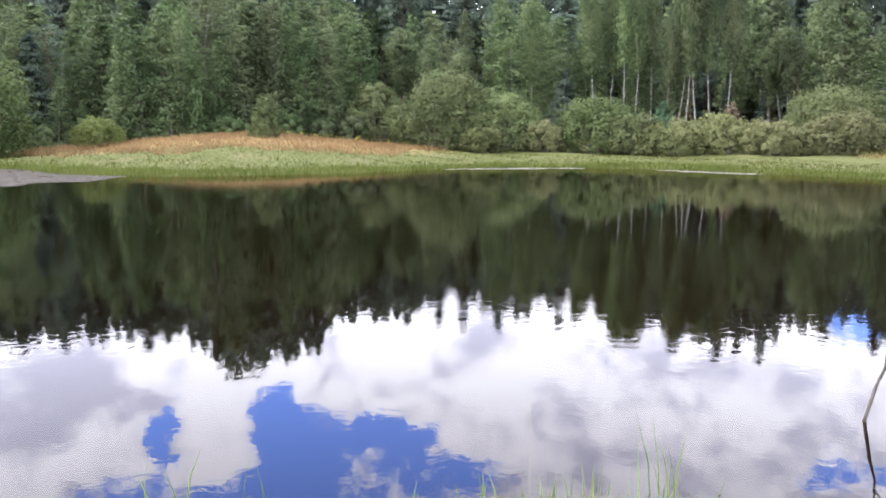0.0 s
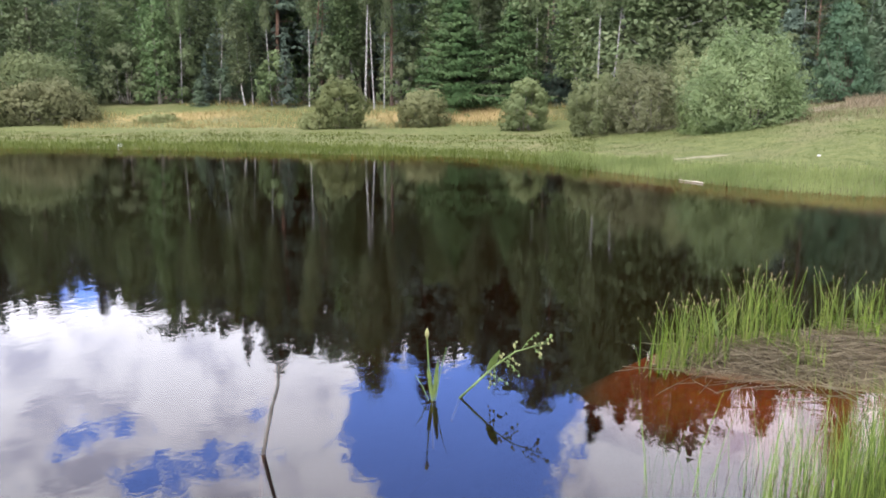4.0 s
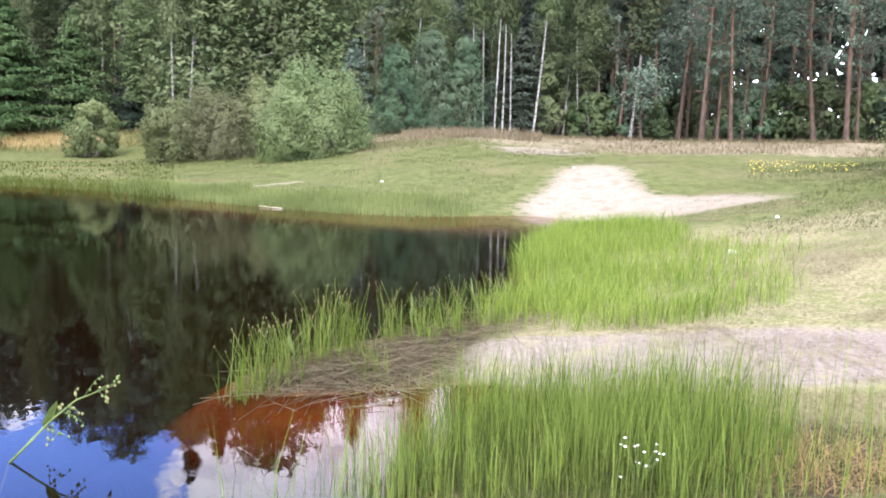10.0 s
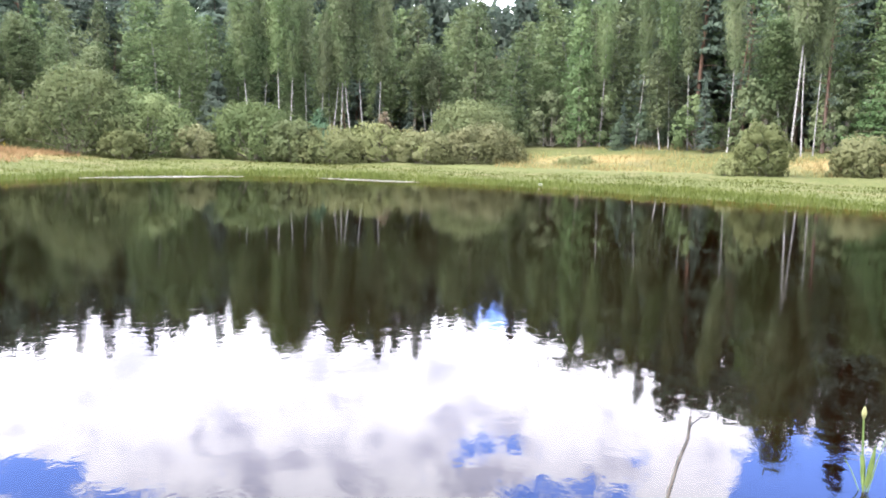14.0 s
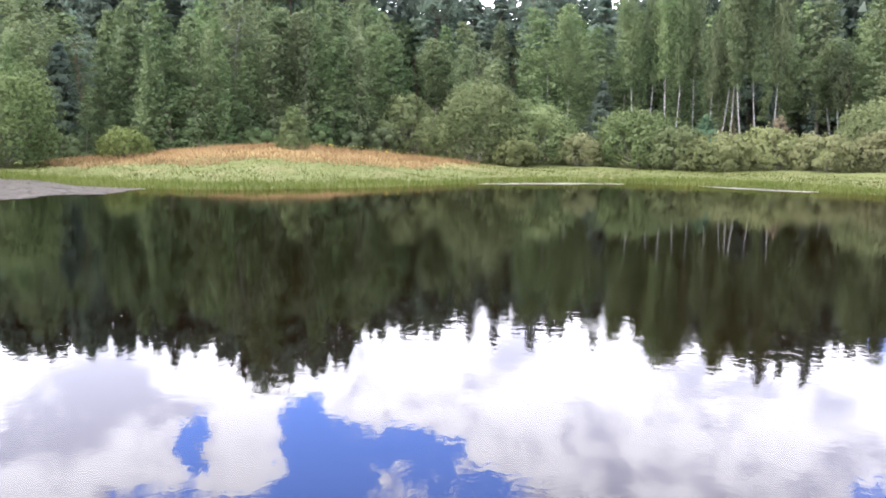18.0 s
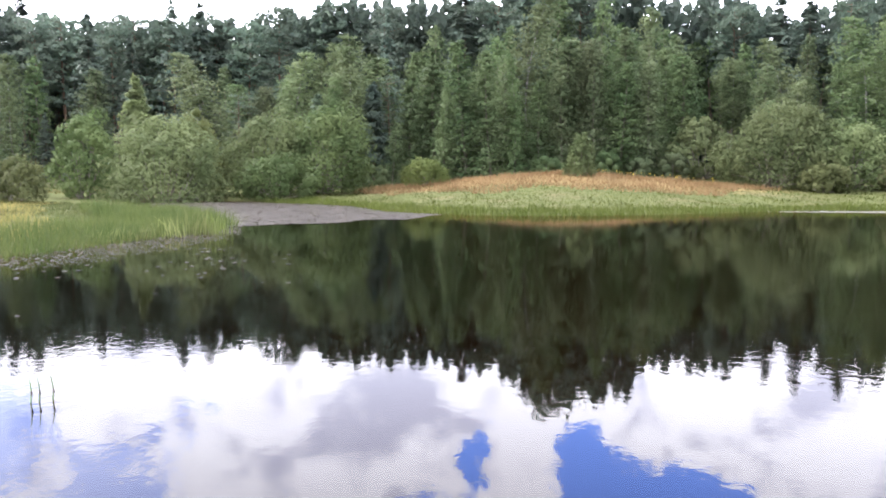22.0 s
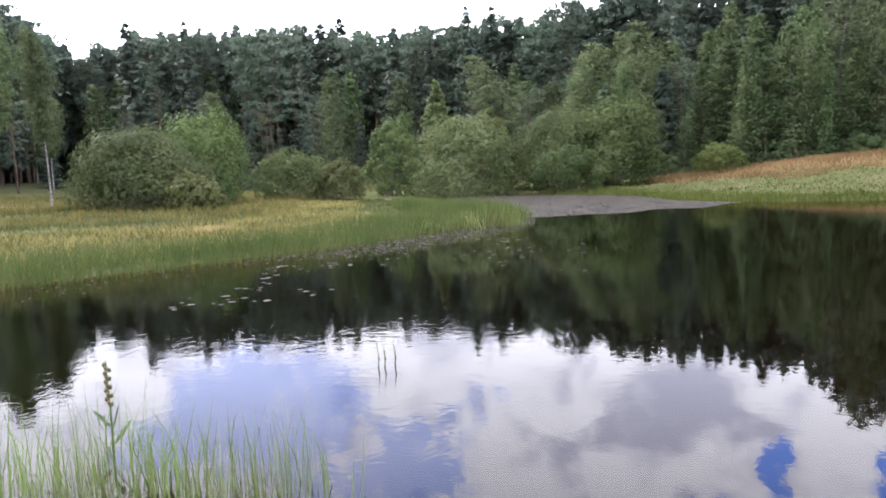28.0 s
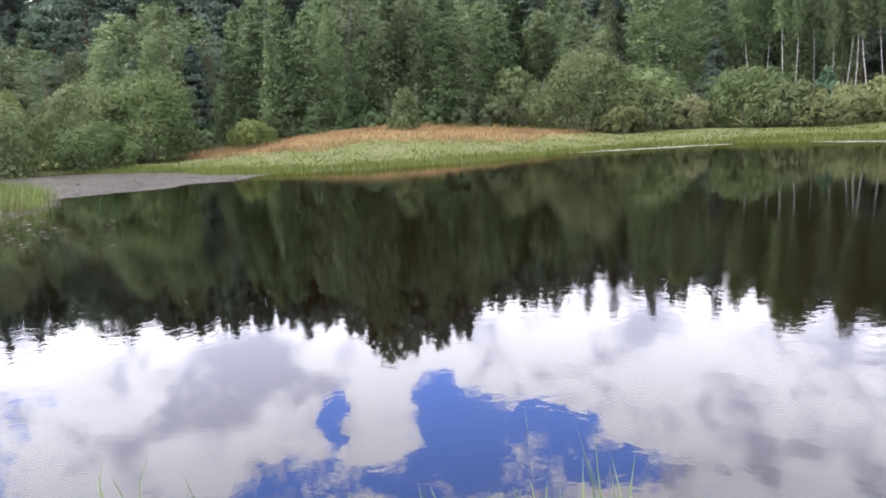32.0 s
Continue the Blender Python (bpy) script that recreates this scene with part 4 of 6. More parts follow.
# trees that can be told apart: kind, form, heading, distance, height, slimness
for kind, which, az, far, tall, slim in (
        ("birch", 3, -49.2, 52.3, 16.8, 0.8), ("birch", 3, -49.9, 52.7, 17.2, 0.8), ("birch", 3, -50.6, 53, 14.8, 0.7),
        ("birch", 3, -42.6, 56.6, 15, 0.75), ("birch", 3, -36.5, 59.5, 15, 0.75), ("birch", 3, -39.0, 58.6, 15.5, 0.7), ("birch", 3, -58.0, 53.4, 16, 0.75), ("birch", 3, -61.6, 52.8, 16.5, 0.75),
        ("birch", 3, -82.5, 43.6, 19, 0.75), ("birch", 3, -79.2, 44.2, 17, 0.7), ("birch", 3, -94.8, 42.6, 17, 0.7), ("birch", 3, -41.3, 57.5, 14.4, 0.9), ("birch", 3, -45.2, 55.3, 15.4, 0.8),
        ("birch", 2, -67.6, 47, 19.4, 1.15), ("birch", 0, -70.3, 46.6, 19.2, 1.1), ("birch", 2, -72.8, 46.2, 18.2, 1.1), ("birch", 0, -75.4, 45.8, 17, 1.1),
        ("birch", 3, -66.0, 44.2, 16.4, 0.85), ("birch", 3, -66.8, 44.5, 17.1, 0.85),
        ("birch", 3, -87.4, 42.1, 16.8, 0.8), ("birch", 3, -87.9, 41.7, 16, 0.8), ("birch", 3, -88.7, 41.4, 17.8, 0.8), ("birch", 3, -89.3, 41.2, 16.9, 0.8),
        ("birch", 3, -89.9, 41.8, 16.1, 0.8), ("birch", 3, -91.5, 42.3, 18.6, 0.9), ("birch", 3, -93.7, 43.8, 15.2, 0.8), ("birch", 3, -96.4, 44, 16.1, 0.8),
        ("pine", 0, -97.6, 42.7, 17.9, 0.9), ("pine", 2, -100.2, 42.1, 18.9, 0.9), ("pine", 0, -101.7, 41.5, 19, 1.0), ("pine", 2, -102.3, 43, 18.1, 0.9),
        ("pine", 1, -103.2, 39.3, 19.2, 1.0), ("pine", 2, -104.3, 40.1, 18.3, 0.9), ("pine", 0, -105.2, 39.8, 19.3, 0.95), ("pine", 2, -107.0, 41.9, 17.4, 0.9),
        ("pine", 0, -112.3, 39.2, 19.6, 1.0), ("pine", 2, -112.9, 40, 18.7, 0.9), ("pine", 1, -114.9, 38.6, 19.7, 1.1), ("pine", 2, -117.2, 41.2, 18.8, 1.0),
        ("birch", 3, -13.4, 60.4, 16.3, 1.05), ("birch", 3, -17.6, 59.6, 14.1, 1.05), ("birch", 3, -18.5, 59.9, 14.8, 1.10), ("birch", 3, -17.0, 60.2, 16.3, 0.90),
        ("birch", 3, -14.0, 59.8, 14.9, 0.85), ("birch", 3, -15.2, 60.6, 16.3, 1.15), ("birch", 3, -16.3, 59.7, 12.1, 0.90), ("birch", 3, -19.4, 60.2, 14.8, 1.15),
        ("birch", 3, -11.3, 60.4, 14.1, 1.05), ("birch", 3, -12.1, 61, 14.3, 0.90), ("birch", 3, -20.4, 60.7, 14.5, 1.05), ("birch", 3, -6.4, 60.5, 12.1, 1.05),
        ("pine", 1, 75.2, 62, 18.5, 1.0), ("birch", 1, 71.6, 47.5, 17.2, 0.9), ("birch", 1, 75.0, 46, 18.0, 1.0), ("birch", 0, 78.5, 47, 16.5, 1.0), ("birch", 2, 52.3, 63.9, 12.1, 1.0), ("birch", 1, 30.8, 57.6, 14, 0.9)):
    stand(kind, which, az, far, tall, np.random.default_rng(int(abs(az) * 10)), slim, 2.4 if kind == "birch" else 0.7)


def far_woods(name, az0, az1, back, count, label, rise=0.88):
    """The deep of the wood as one thicket: stems below, dense crowns above."""
    rng = np.random.default_rng(int(az0) + 400)
    az = rng.uniform(az0, az1, count)
    far = np.interp(az, WOOD_AZ, WOOD_FAR) + back + rng.uniform(0, 9, count)
    top = 1.7 + far * np.interp(az, TOPS_AZ, TOPS) * rise * (0.93 + 0.07 * np.sin(az * 5.1) * np.cos(az * 2.3))
    u = rng.uniform(0, 1, count) ** 0.6
    z = 2.2 + (top - 2.2) * u
    a = np.radians(az)
    at = np.stack([-np.sin(a) * far, np.cos(a) * far, z], -1)
    at = at[~((az > -117) & (az < -103) & (z > 3.6) & (z < 7.0) & (np.random.default_rng(5).uniform(0, 1, count) < 0.6))]
    thicket = new(name)
    part("crowns", leaves_mesh("crowns", at, 0.9, rng, 0.6, 0.7), LEAF["spruce"], thicket)
    rear = rng.uniform(az0, az1, count // 2)
    far = np.interp(rear, WOOD_AZ, WOOD_FAR) + back + rng.uniform(9, 16, len(rear))
    top = 1.7 + far * np.interp(rear, TOPS_AZ, TOPS) * rise * 0.72
    a = np.radians(rear)
    at = np.stack([-np.sin(a) * far, np.cos(a) * far, 1.0 + (top - 1.0) * rng.uniform(0, 1, len(rear)) ** 1.1], -1)
    at = at[~((rear > -117) & (rear < -103) & (at[:, 2] > 3.4) & (np.random.default_rng(6).uniform(0, 1, len(rear)) < 0.75))]
    part("rear_crowns", leaves_mesh("rear_crowns", at, 2.0, rng, 0.3, 0.8), LEAF["spruce"], thicket)
    stems = []
    for k in range(int(abs(az1 - az0) * 1.6)):
        b = rng.uniform(az0, az1)
        f = float(np.interp(b, WOOD_AZ, WOOD_FAR)) + back + rng.uniform(-4, 6)
        p = spot(b, f)
        stems.append(tube(np.array([[p.x, p.y, p.z - 0.2], [p.x, p.y, p.z + 4], [p.x + rng.normal(0, 0.2), p.y, p.z + 8]]), (0.16, 0.12, 0.06), 5))
    part("trunks", tubes_mesh("trunks", stems), BARK["brown"], thicket)
    return tagged(thicket, label, "woods", kind="stuff")


far_woods("far_woods", -130, -62, 14, 26000, "deep dark pine and birch wood behind the sandy bank")
far_woods("far_woods", -62, 20, 18, 46000, "deep dark mixed wood beyond the pond", 0.97)
far_woods("far_woods", 20, 100, 18, 50000, "deep dark conifer wood beyond the marsh", 0.97)
far_woods("far_woods", 100, 230, 6, 9000, "wood closing the clearing at the back")

# ---- conifers and shrubs in front of the wood ----


def put(thing, az, far):
    thing.location = spot(az, far, -0.03)
    return thing


for seed, az, far, tall, spread, mat, label in (
        (31, -55.9, 51.8, 7.53, 3.61, "fir", "broad light green spruce standing before the birches"),
        (32, -59.9, 53, 7.02, 2.96, "fir", "broad green spruce beside the larger one"),
        (33, -63.6, 54.3, 6.51, 2.64, "spruce", "dark green spruce behind the willow"),
        (37, -100.3, 39.9, 1.82, 0.69, "fir", "small light green spruce at the foot of the pines"),
        (38, 32.5, 57.8, 6.71, 2.03, "young", "bluish spruce behind the willow thicket"),
        (39, -16.1, 55.6, 3.25, 1.31, "young", "small bluish spruce behind the shrubs"),
        (40, -37.7, 57.6, 1.97, 0.61, "young", "small spruce at the edge of the meadow"),
        (41, 44.8, 54.6, 7.4, 2.1, "willow", "pointed light green tree behind the willow thicket"),
        (42, 0.7, 57.1, 5.1, 1.24, "fir", "pointed light green tree behind the round bush"),
        (43, -78.5, 43.8, 4.95, 1.82, "spruce", "dark spruce at the edge of the wood"),
        (44, -9.0, 60.5, 5.29, 1.66, "spruce", "dark spruce among the birches"),
        (45, 28.5, 57, 7.42, 2.03, "spruce", "dark spruce beside the leafy trees")):
    put(conifer("young_spruce" if tall < 7 else "spruce_tree", tall, 0.05 + 0.022 * tall, 0.02, spread, LEAF[mat], np.random.default_rng(seed),
                0.22 + 0.008 * tall, 11, 0.13 + 0.009 * tall, 0.16, 0.14, 0.3, label, 46), az, far)

for k, (az, far, top, wide) in enumerate(((-81.9, 41.5, 6.9, 3.0), (-84.4, 42.6, 8.1, 3.1), (-86.2, 42.2, 7.7, 3.0), (-83.3, 42.7, 6.0, 2.6))):
    bush("young_pine", az, far, top, 1.9, wide, LEAF["young"], 5200, 0.17, 140 + k, "dense young pine, bushy to the ground, before the birches", 0.9, 90, BARK["brown"], 1.15, "pine", 0.3, 2)
put(pine_tree("small_pine", 3.1, 0.14, 0.45, 1.5, np.random.default_rng(46), 14, 60, 0.2, "small crooked pine with a flat crown before the tall pines"), -99.2, 38.3)

# leafy growth between the trunks at the edge of the wood: heading, distance, height, kind
for k, (az, far, tall, mat) in enumerate(((-78.0, 44.4, 4.5, "birch"), (-86.4, 44.1, 3.3, "spruce"), (-93.0, 45.2, 5, "birch"), (-95.5, 43.2, 2.5, "birch"), (-98.4, 44.2, 4.2, "young"),
                                          (-101.0, 45.1, 2.7, "birch"), (-104.0, 44.6, 5.6, "birch"), (-106.4, 43.3, 2.9, "young"), (-109.0, 43.6, 3.1, "birch"),
                                          (-110.8, 43, 3.2, "birch"), (-113.8, 43.3, 3.2, "birch"), (-116.0, 41.9, 2.9, "young"), (-91.0, 45.8, 6.7, "birch"), (-99.8, 47.1, 7.6, "pine"),
                                          (-68.5, 46.2, 5.3, "birch"), (-72.0, 45.6, 6.1, "birch"), (-75.0, 46.3, 4.1, "young"), (-107.6, 46.4, 3.2, "pine"), (-102.6, 46.7, 8.5, "pine"),
                                          (-40.0, 59.2, 3.7, "young"), (-33.0, 60.3, 4.5, "birch"), (-30.2, 59.8, 3.4, "birch"), (-36.0, 60.9, 5.9, "birch"), (-43.2, 57, 3.8, "birch"),
                                          (-47.0, 55.9, 5, "birch"), (-52.0, 55.4, 4.6, "birch"))):
    p = spot(az, far)
    bush("understorey_bush", az, far, p.z + tall, p.z, 2.6 + 0.28 * tall, LEAF[mat], 700 + int(60 * tall), 0.26, 220 + k, "leafy young growth between the trunks of the wood", 0.9, 26, None, 0.6)

# heading, distance, top, foot, width, leaf, count, leaf size, label
W, O, A, B, Y = LEAF["willow"], LEAF["olive"], LEAF["alder"], LEAF["bright"], LEAF["yellow"]
for k, (az, far, top, base, wide, mat, count, size, label) in enumerate((
        (66.3, 38.1, 3.99, 0.44, 7.01, W, 9000, 0.151, "broad grey-green willow bush on the marshy point"),
        (62.4, 34.8, 1.87, 0.36, 3.03, Y, 2600, 0.134, "low yellowish shrub before the willow bush"),
        (62.8, 41.8, 5.14, 0.52, 6.44, A, 8000, 0.157, "rounded green bush behind the willow"),
        (55.7, 45.7, 3.05, 0.51, 4.91, W, 4200, 0.152, "low rounded grey-green bush in the meadow"),
        (52.3, 43.4, 2.38, 0.51, 3.06, O, 2400, 0.145, "low olive shrub beside a rounder bush"),
        (48.3, 50.1, 5.51, 0.66, 4.44, A, 5200, 0.164, "tall green bush at the end of a thicket"),
        (43.3, 46.5, 4.98, 0.5, 7.31, A, 10000, 0.158, "large domed dark olive willow bush at the inlet"),
        (40.8, 49.1, 5.57, 0.65, 3.27, Y, 3400, 0.164, "light green bush behind the domed willow"),
        (36.8, 49.6, 5.12, 0.65, 6.01, W, 7600, 0.162, "wide willow bush in a thicket"),
        (32.2, 48.8, 5.77, 0.65, 6.5, A, 9000, 0.163, "tall dark green willow ending the thicket"),
        (35.4, 44.2, 2.59, 0.42, 4.84, A, 4200, 0.15, "low green bush before the thicket"),
        (24.6, 48.7, 2.44, 1.06, 3.09, Y, 2600, 0.138, "low light green shrub on the grassy mound"),
        (4.9, 55.8, 5.42, 1.16, 5.11, W, 5600, 0.17, "grey-green bush at the foot of the wood"),
        (0.2, 51.6, 5.88, 0.71, 6.99, W, 10000, 0.167, "large round grey-green willow bush on the far bank"),
        (-4.2, 52.2, 4.51, 0.63, 6.48, A, 7600, 0.166, "spreading green bush beside the round willow"),
        (-2.8, 49, 2.17, 0.48, 2.65, O, 2200, 0.153, "low olive shrub before the round willow"),
        (-7.6, 50.9, 2.54, 0.56, 3.02, O, 2400, 0.159, "low olive shrub filling a gap"),
        (-11.6, 52.1, 4.18, 0.55, 6.31, A, 8000, 0.166, "green domed bush on the far bank"),
        (-14.4, 50.1, 3.18, 0.56, 3.5, W, 3400, 0.159, "smaller rounded bush on the far bank"),
        (-17.2, 50, 2.46, 0.48, 5.56, O, 4800, 0.159, "low spreading olive shrub on the far bank"),
        (-20.4, 51.2, 2.84, 0.55, 5.2, O, 4800, 0.158, "low spreading olive shrub beside another"),
        (-23.6, 50.5, 2.61, 0.47, 3.95, O, 3600, 0.158, "low olive shrub before a domed bush"),
        (-20.9, 52.5, 3.99, 0.78, 1.33, LEAF["brown"], 700, 0.157, "thin brownish dying sapling above the shrubs"),
        (-27.4, 55.9, 4.67, 0.77, 6.89, W, 9600, 0.161, "smooth domed willow bush by the meadow"),
        (-28.2, 52.3, 2.97, 0.39, 5.93, O, 6000, 0.156, "low olive shrub before the domed willow"),
        (-47.5, 44, 3.26, 0.33, 3.34, O, 5200, 0.139, "rounded olive willow bush on the bank"),
        (-45.6, 43.4, 1.39, 0.33, 2.13, O, 1300, 0.131, "small olive shrub beside a rounded bush"),
        (-53.4, 46.1, 2.67, 0.48, 3.64, O, 4200, 0.137, "low rounded olive bush on the bank"),
        (-60.8, 42.1, 3.22, 0.41, 2.89, W, 4200, 0.132, "upright grey-green bush on the bank"),
        (-34.8, 51.6, 1.09, 0.47, 2.81, O, 1600, 0.133, "very low shrub in the grass"),
        (-66.2, 35.8, 3.07, 0.34, 3.58, LEAF["faded"], 5200, 0.125, "faded olive willow bush with thin leaves"),
        (-69.6, 35.1, 3.6, 0.34, 4.11, LEAF["faded"], 6600, 0.111, "faded olive willow bush beside a green one"),
        (-72.4, 35.6, 4.35, 0.45, 3.6, LEAF["faded"], 5600, 0.105, "greyish thin-leaved willow top behind the greener one"),
        (-76.0, 33, 4.42, 0.43, 5.12, B, 15000, 0.125, "large silvery green willow bush by the sandy shore"),
        (-73.6, 32.2, 2.26, 0.35, 2.61, A, 2600, 0.113, "green skirt of low shoots by the willow"),
        (-122.9, 23.7, 6.81, 0.66, 7.01, LEAF["broad_bush"], 30000, 0.095, "tall dense dark green bush at the edge of the grass"),
        (-125.4, 22.8, 7.61, 0.67, 5.71, LEAF["broad_bush"], 18000, 0.1, "tall dense bush beside another at the grass"),
        (-120.2, 22.3, 2.75, 0.66, 3.03, W, 4600, 0.095, "low skirt of grey-green shoots at the foot of the tall bush"))):
    bush("bush", az, far, top, base, wide, mat, int(count * (0.54 if far > 40 else 0.72)), size * (1.24 if far > 40 else 1.16), 100 + k, label, lobes=86 if count > 6000 else 40, narrow=0.34 if -78 < az < -64 else 0.55, shoots=10 if -78 < az < -64 else 5 if az < -115 else 1, loose=0.13 if -78 < az < -64 else 0.04)

bush("sapling", 13.4, 46.2, 3.80, 1.0, 1.9, A, 3200, 0.12, 171, "young upright leafy sapling on the orange mound", 1.0, 64, None, 0.9, "sapling", 0.4, 6, 0.1)
for k, (az, far, tall) in enumerate(((27.2, 55.5, 6.4), (25.6, 54.6, 5.0), (23.4, 54.2, 10.5), (21.6, 54.4, 13.6), (19.8, 53.6, 14.6), (18.2, 53.9, 12.8), (16.4, 54.2, 9.0),
                                    (14.6, 55.0, 12.5), (12.4, 55.4, 13.8), (10.6, 55.6, 10.6), (8.4, 56.4, 12.8))):
    stand("aspen", k, az, far, tall, np.random.default_rng(600 + k), 1.0, 2.0)
for k, (az, far, tall) in enumerate(((28.4, 53.6, 1.6), (15.6, 52.6, 1.3), (11.4, 53.4, 1.7), (9.2, 54.0, 1.4), (6.9, 53.6, 1.9))):
    p = spot(az, far)
    bush("undergrowth_bush", az, far, p.z + tall, p.z, 2.4, LEAF["aspen"], 1500, 0.16, 180 + k, "low leafy undergrowth at the foot of the tall trees", 0.8, 18, None, 0.3)

# ---- grasses ----


def scatter(az0, az1, far0, far1, count, seed, even=True):
    """Places over a sector, evenly by area (or evenly by distance), as x, y and distance to the waterline."""
    rng = np.random.default_rng(seed)
    az = np.radians(rng.uniform(az0, az1, count))
    u = rng.uniform(0, 1, count)
    far = np.sqrt(far0 ** 2 + u * (far1 ** 2 - far0 ** 2)) if even else far0 + u * (far1 - far0)
    x, y = -np.sin(az) * far, np.cos(az) * far
    return x, y, from_shore(x, y), rng


def turf(name, x, y, keep, tall, broad, lean, mat, rng, label, dip=0.02):
    """One growth of grass: the blades stand on the ground, or on the bed where it is shallow."""
    x, y = x[keep], y[keep]
    z = lie(x, y) - dip
    n = len(x)
    patch = 0.75 + 0.5 * (0.5 + 0.5 * wobble(x, y, 1.1))
    heights = tall * patch * rng.uniform(0.4, 1.25, n) + np.maximum(-z, 0)
    me = blades_mesh(name, np.stack([x, y, z], -1), heights, broad * rng.uniform(0.6, 1.3, n), lean, rng, broad > 0.02 or tall < 0.1)
    return tagged(part(name, me, LEAF[mat]), label, "grass", kind="stuff")


# fringes of green sedge along the far waterline
x, y, d, g = scatter(-66, 42, 21.9, 42.9, 150000, 1)
turf("shore_grass", x, y, (d > -0.5) & (d < 2.0 + 1.1 * wobble(x, y, 0.3)), 0.27, 0.04, 0.16, "shore", g, "bright green sedge fringing the far waterline")
x, y, d, g = scatter(-66, 45, 26.8, 52.1, 95000, 2)
turf("bank_grass", x, y, (d > 1.9) & (d < 11.5 + 2.5 * wobble(x, y, 0.3)), 0.11, 0.036, 0.3, "bank", g, "short green grass on the far bank")
# the orange mound and the other stretches of dry grass
x, y, d, g = scatter(-1, 35, 34.6, 55.1, 52000, 3)
dry_here = hump(x, y, 14.5, 47, 13.5, 6.4) - 0.15 * hump(x, y, 18.0, 43.2, 3.6, 2.8) + 0.25 * wobble(x, y, 0.4) > 0.44
turf("dry_grass", x, y, dry_here & (d > 3.4) & (g.uniform(0, 1, len(x)) < np.interp(d + 1.5 * wobble(x, y, 0.7), (3.0, 5.5, 7.5), (0.05, 0.35, 0.75))), 0.30, 0.045, 0.2, "dry", g, "orange-brown dry grass on the low mound")
x, y, d, g = scatter(-64, -29, 44.7, 58.8, 10000, 4)
turf("dry_grass", x, y, (d > 12.5) & (wobble(x, y, 0.4) > -0.1), 0.40, 0.042, 0.2, "meadow_straw", g, "straw-coloured dry grass before the birches")
x, y, d, g = scatter(-122, -78, 29.7, 44.3, 26000, 5)
turf("dry_grass", x, y, (d > 10) & (wobble(x, y, 0.5) > -0.3), 0.22, 0.022, 0.3, "ridge", g, "straw-coloured thin grass on the sandy ridge")
x, y, d, g = scatter(-92, -82, 33.2, 39.2, 5000, 6)
turf("dry_grass", x, y, d > 0, 0.36, 0.03, 0.3, "ridge", g, "long brownish grass on the ridge")
x, y, d, g = scatter(44, 92, 27.6, 58.2, 26000, 7)
turf("dry_grass", x, y, (d > 7.5) & (wobble(x, y, 0.35) > -0.5), 0.34, 0.05, 0.22, "meadow_straw", g, "pale dry meadow grass behind the marsh")
# the marshy point: dark sedge along the water and on the tip, then straw, then low green, then a dry field
x, y, d, g = scatter(38, 97, 12.5, 34, 90000, 8)
az = heading(x, y)
belt = np.interp(az, (40, 47, 53, 60), (3.6, 3.6, 2.8, 2.4)) + 0.6 * wobble(x, y, 0.6)
turf("sedge", x, y, (d > -0.6) & (d < belt), 0.44, 0.026, 0.10, "marsh", g, "dense dark green sedge along the water of the marshy point")
x, y, d, g = scatter(46, 97, 14.4, 44, 60000, 9)
turf("marsh_straw", x, y, (d > 1.2) & (d < 9.5 + 1.6 * wobble(x, y, 0.4)) & (heading(x, y) > 51 + 2 * wobble(x, y, 0.5)), 0.20, 0.03, 0.35, "meadow_straw", g, "pale straw-coloured band behind the marsh sedge")
x, y, d, g = scatter(40, 97, 18, 46, 70000, 19)
turf("marsh_grass", x, y, (d > 3.0) & (wobble(x, y, 0.45) + 0.5 * wobble(x, y, 1.3) > np.where((d < 9) & (heading(x, y) > 50), -0.4, -0.7)) & (d < 26), 0.16, 0.04, 0.3, "field", g, "low yellow-green grass on the marshy point")
# the right bank across the water
x, y, d, g = scatter(-92, -62, 16.4, 26.8, 40000, 10)
turf("shore_grass", x, y, (d > -0.2) & (d < 2.4 + 1.0 * wobble(x, y, 0.6)) & (heading(x, y) > -87 + 2.5 * wobble(x, y, 1.1)) & (g.uniform(0, 1, len(x)) < np.interp(heading(x, y), (-89, -82), (0.1, 1))), 0.27, 0.018, 0.15, "bank_sedge", g, "green sedge along the sandy shore")
x, y, d, g = scatter(-96, -62, 17.7, 34.5, 60000, 11)
turf("bank_grass", x, y, (d > 1.2) & (hump(x, y, -96.5, 21.7, 2.4, 4.44) < 0.4) & (hump(x, y, -73, 24.3, 1.8, 0.73) < 0.5), 0.07, 0.013, 0.4, "field", g, "short green grass on the bank")
# tall bright grass at the near bank
x, y, d, g = scatter(-116, -88, 6.7, 16.6, 84000, 12)
lush = (d > -0.35) & (d < np.interp(np.hypot(x, y), (6.8, 8.7, 11.5, 16), (1.6, 2.9, 3.4, 1.5)) + 0.5 * wobble(x, y, 1.5)) & (y < 0.4)
lush &= g.uniform(0, 1, len(x)) < np.interp(d, (-0.3, 0.4, 1.2, 3.2), (0.5, 0.75, 0.5, 0.07)) * np.interp(wobble(x, y, 2.3), (-0.7, 0.1), (0.15, 1.0))
turf("tall_grass", x, y, lush, 0.33, 0.0062, 0.30, "pale", g, "tall bright green grass at the water's edge")
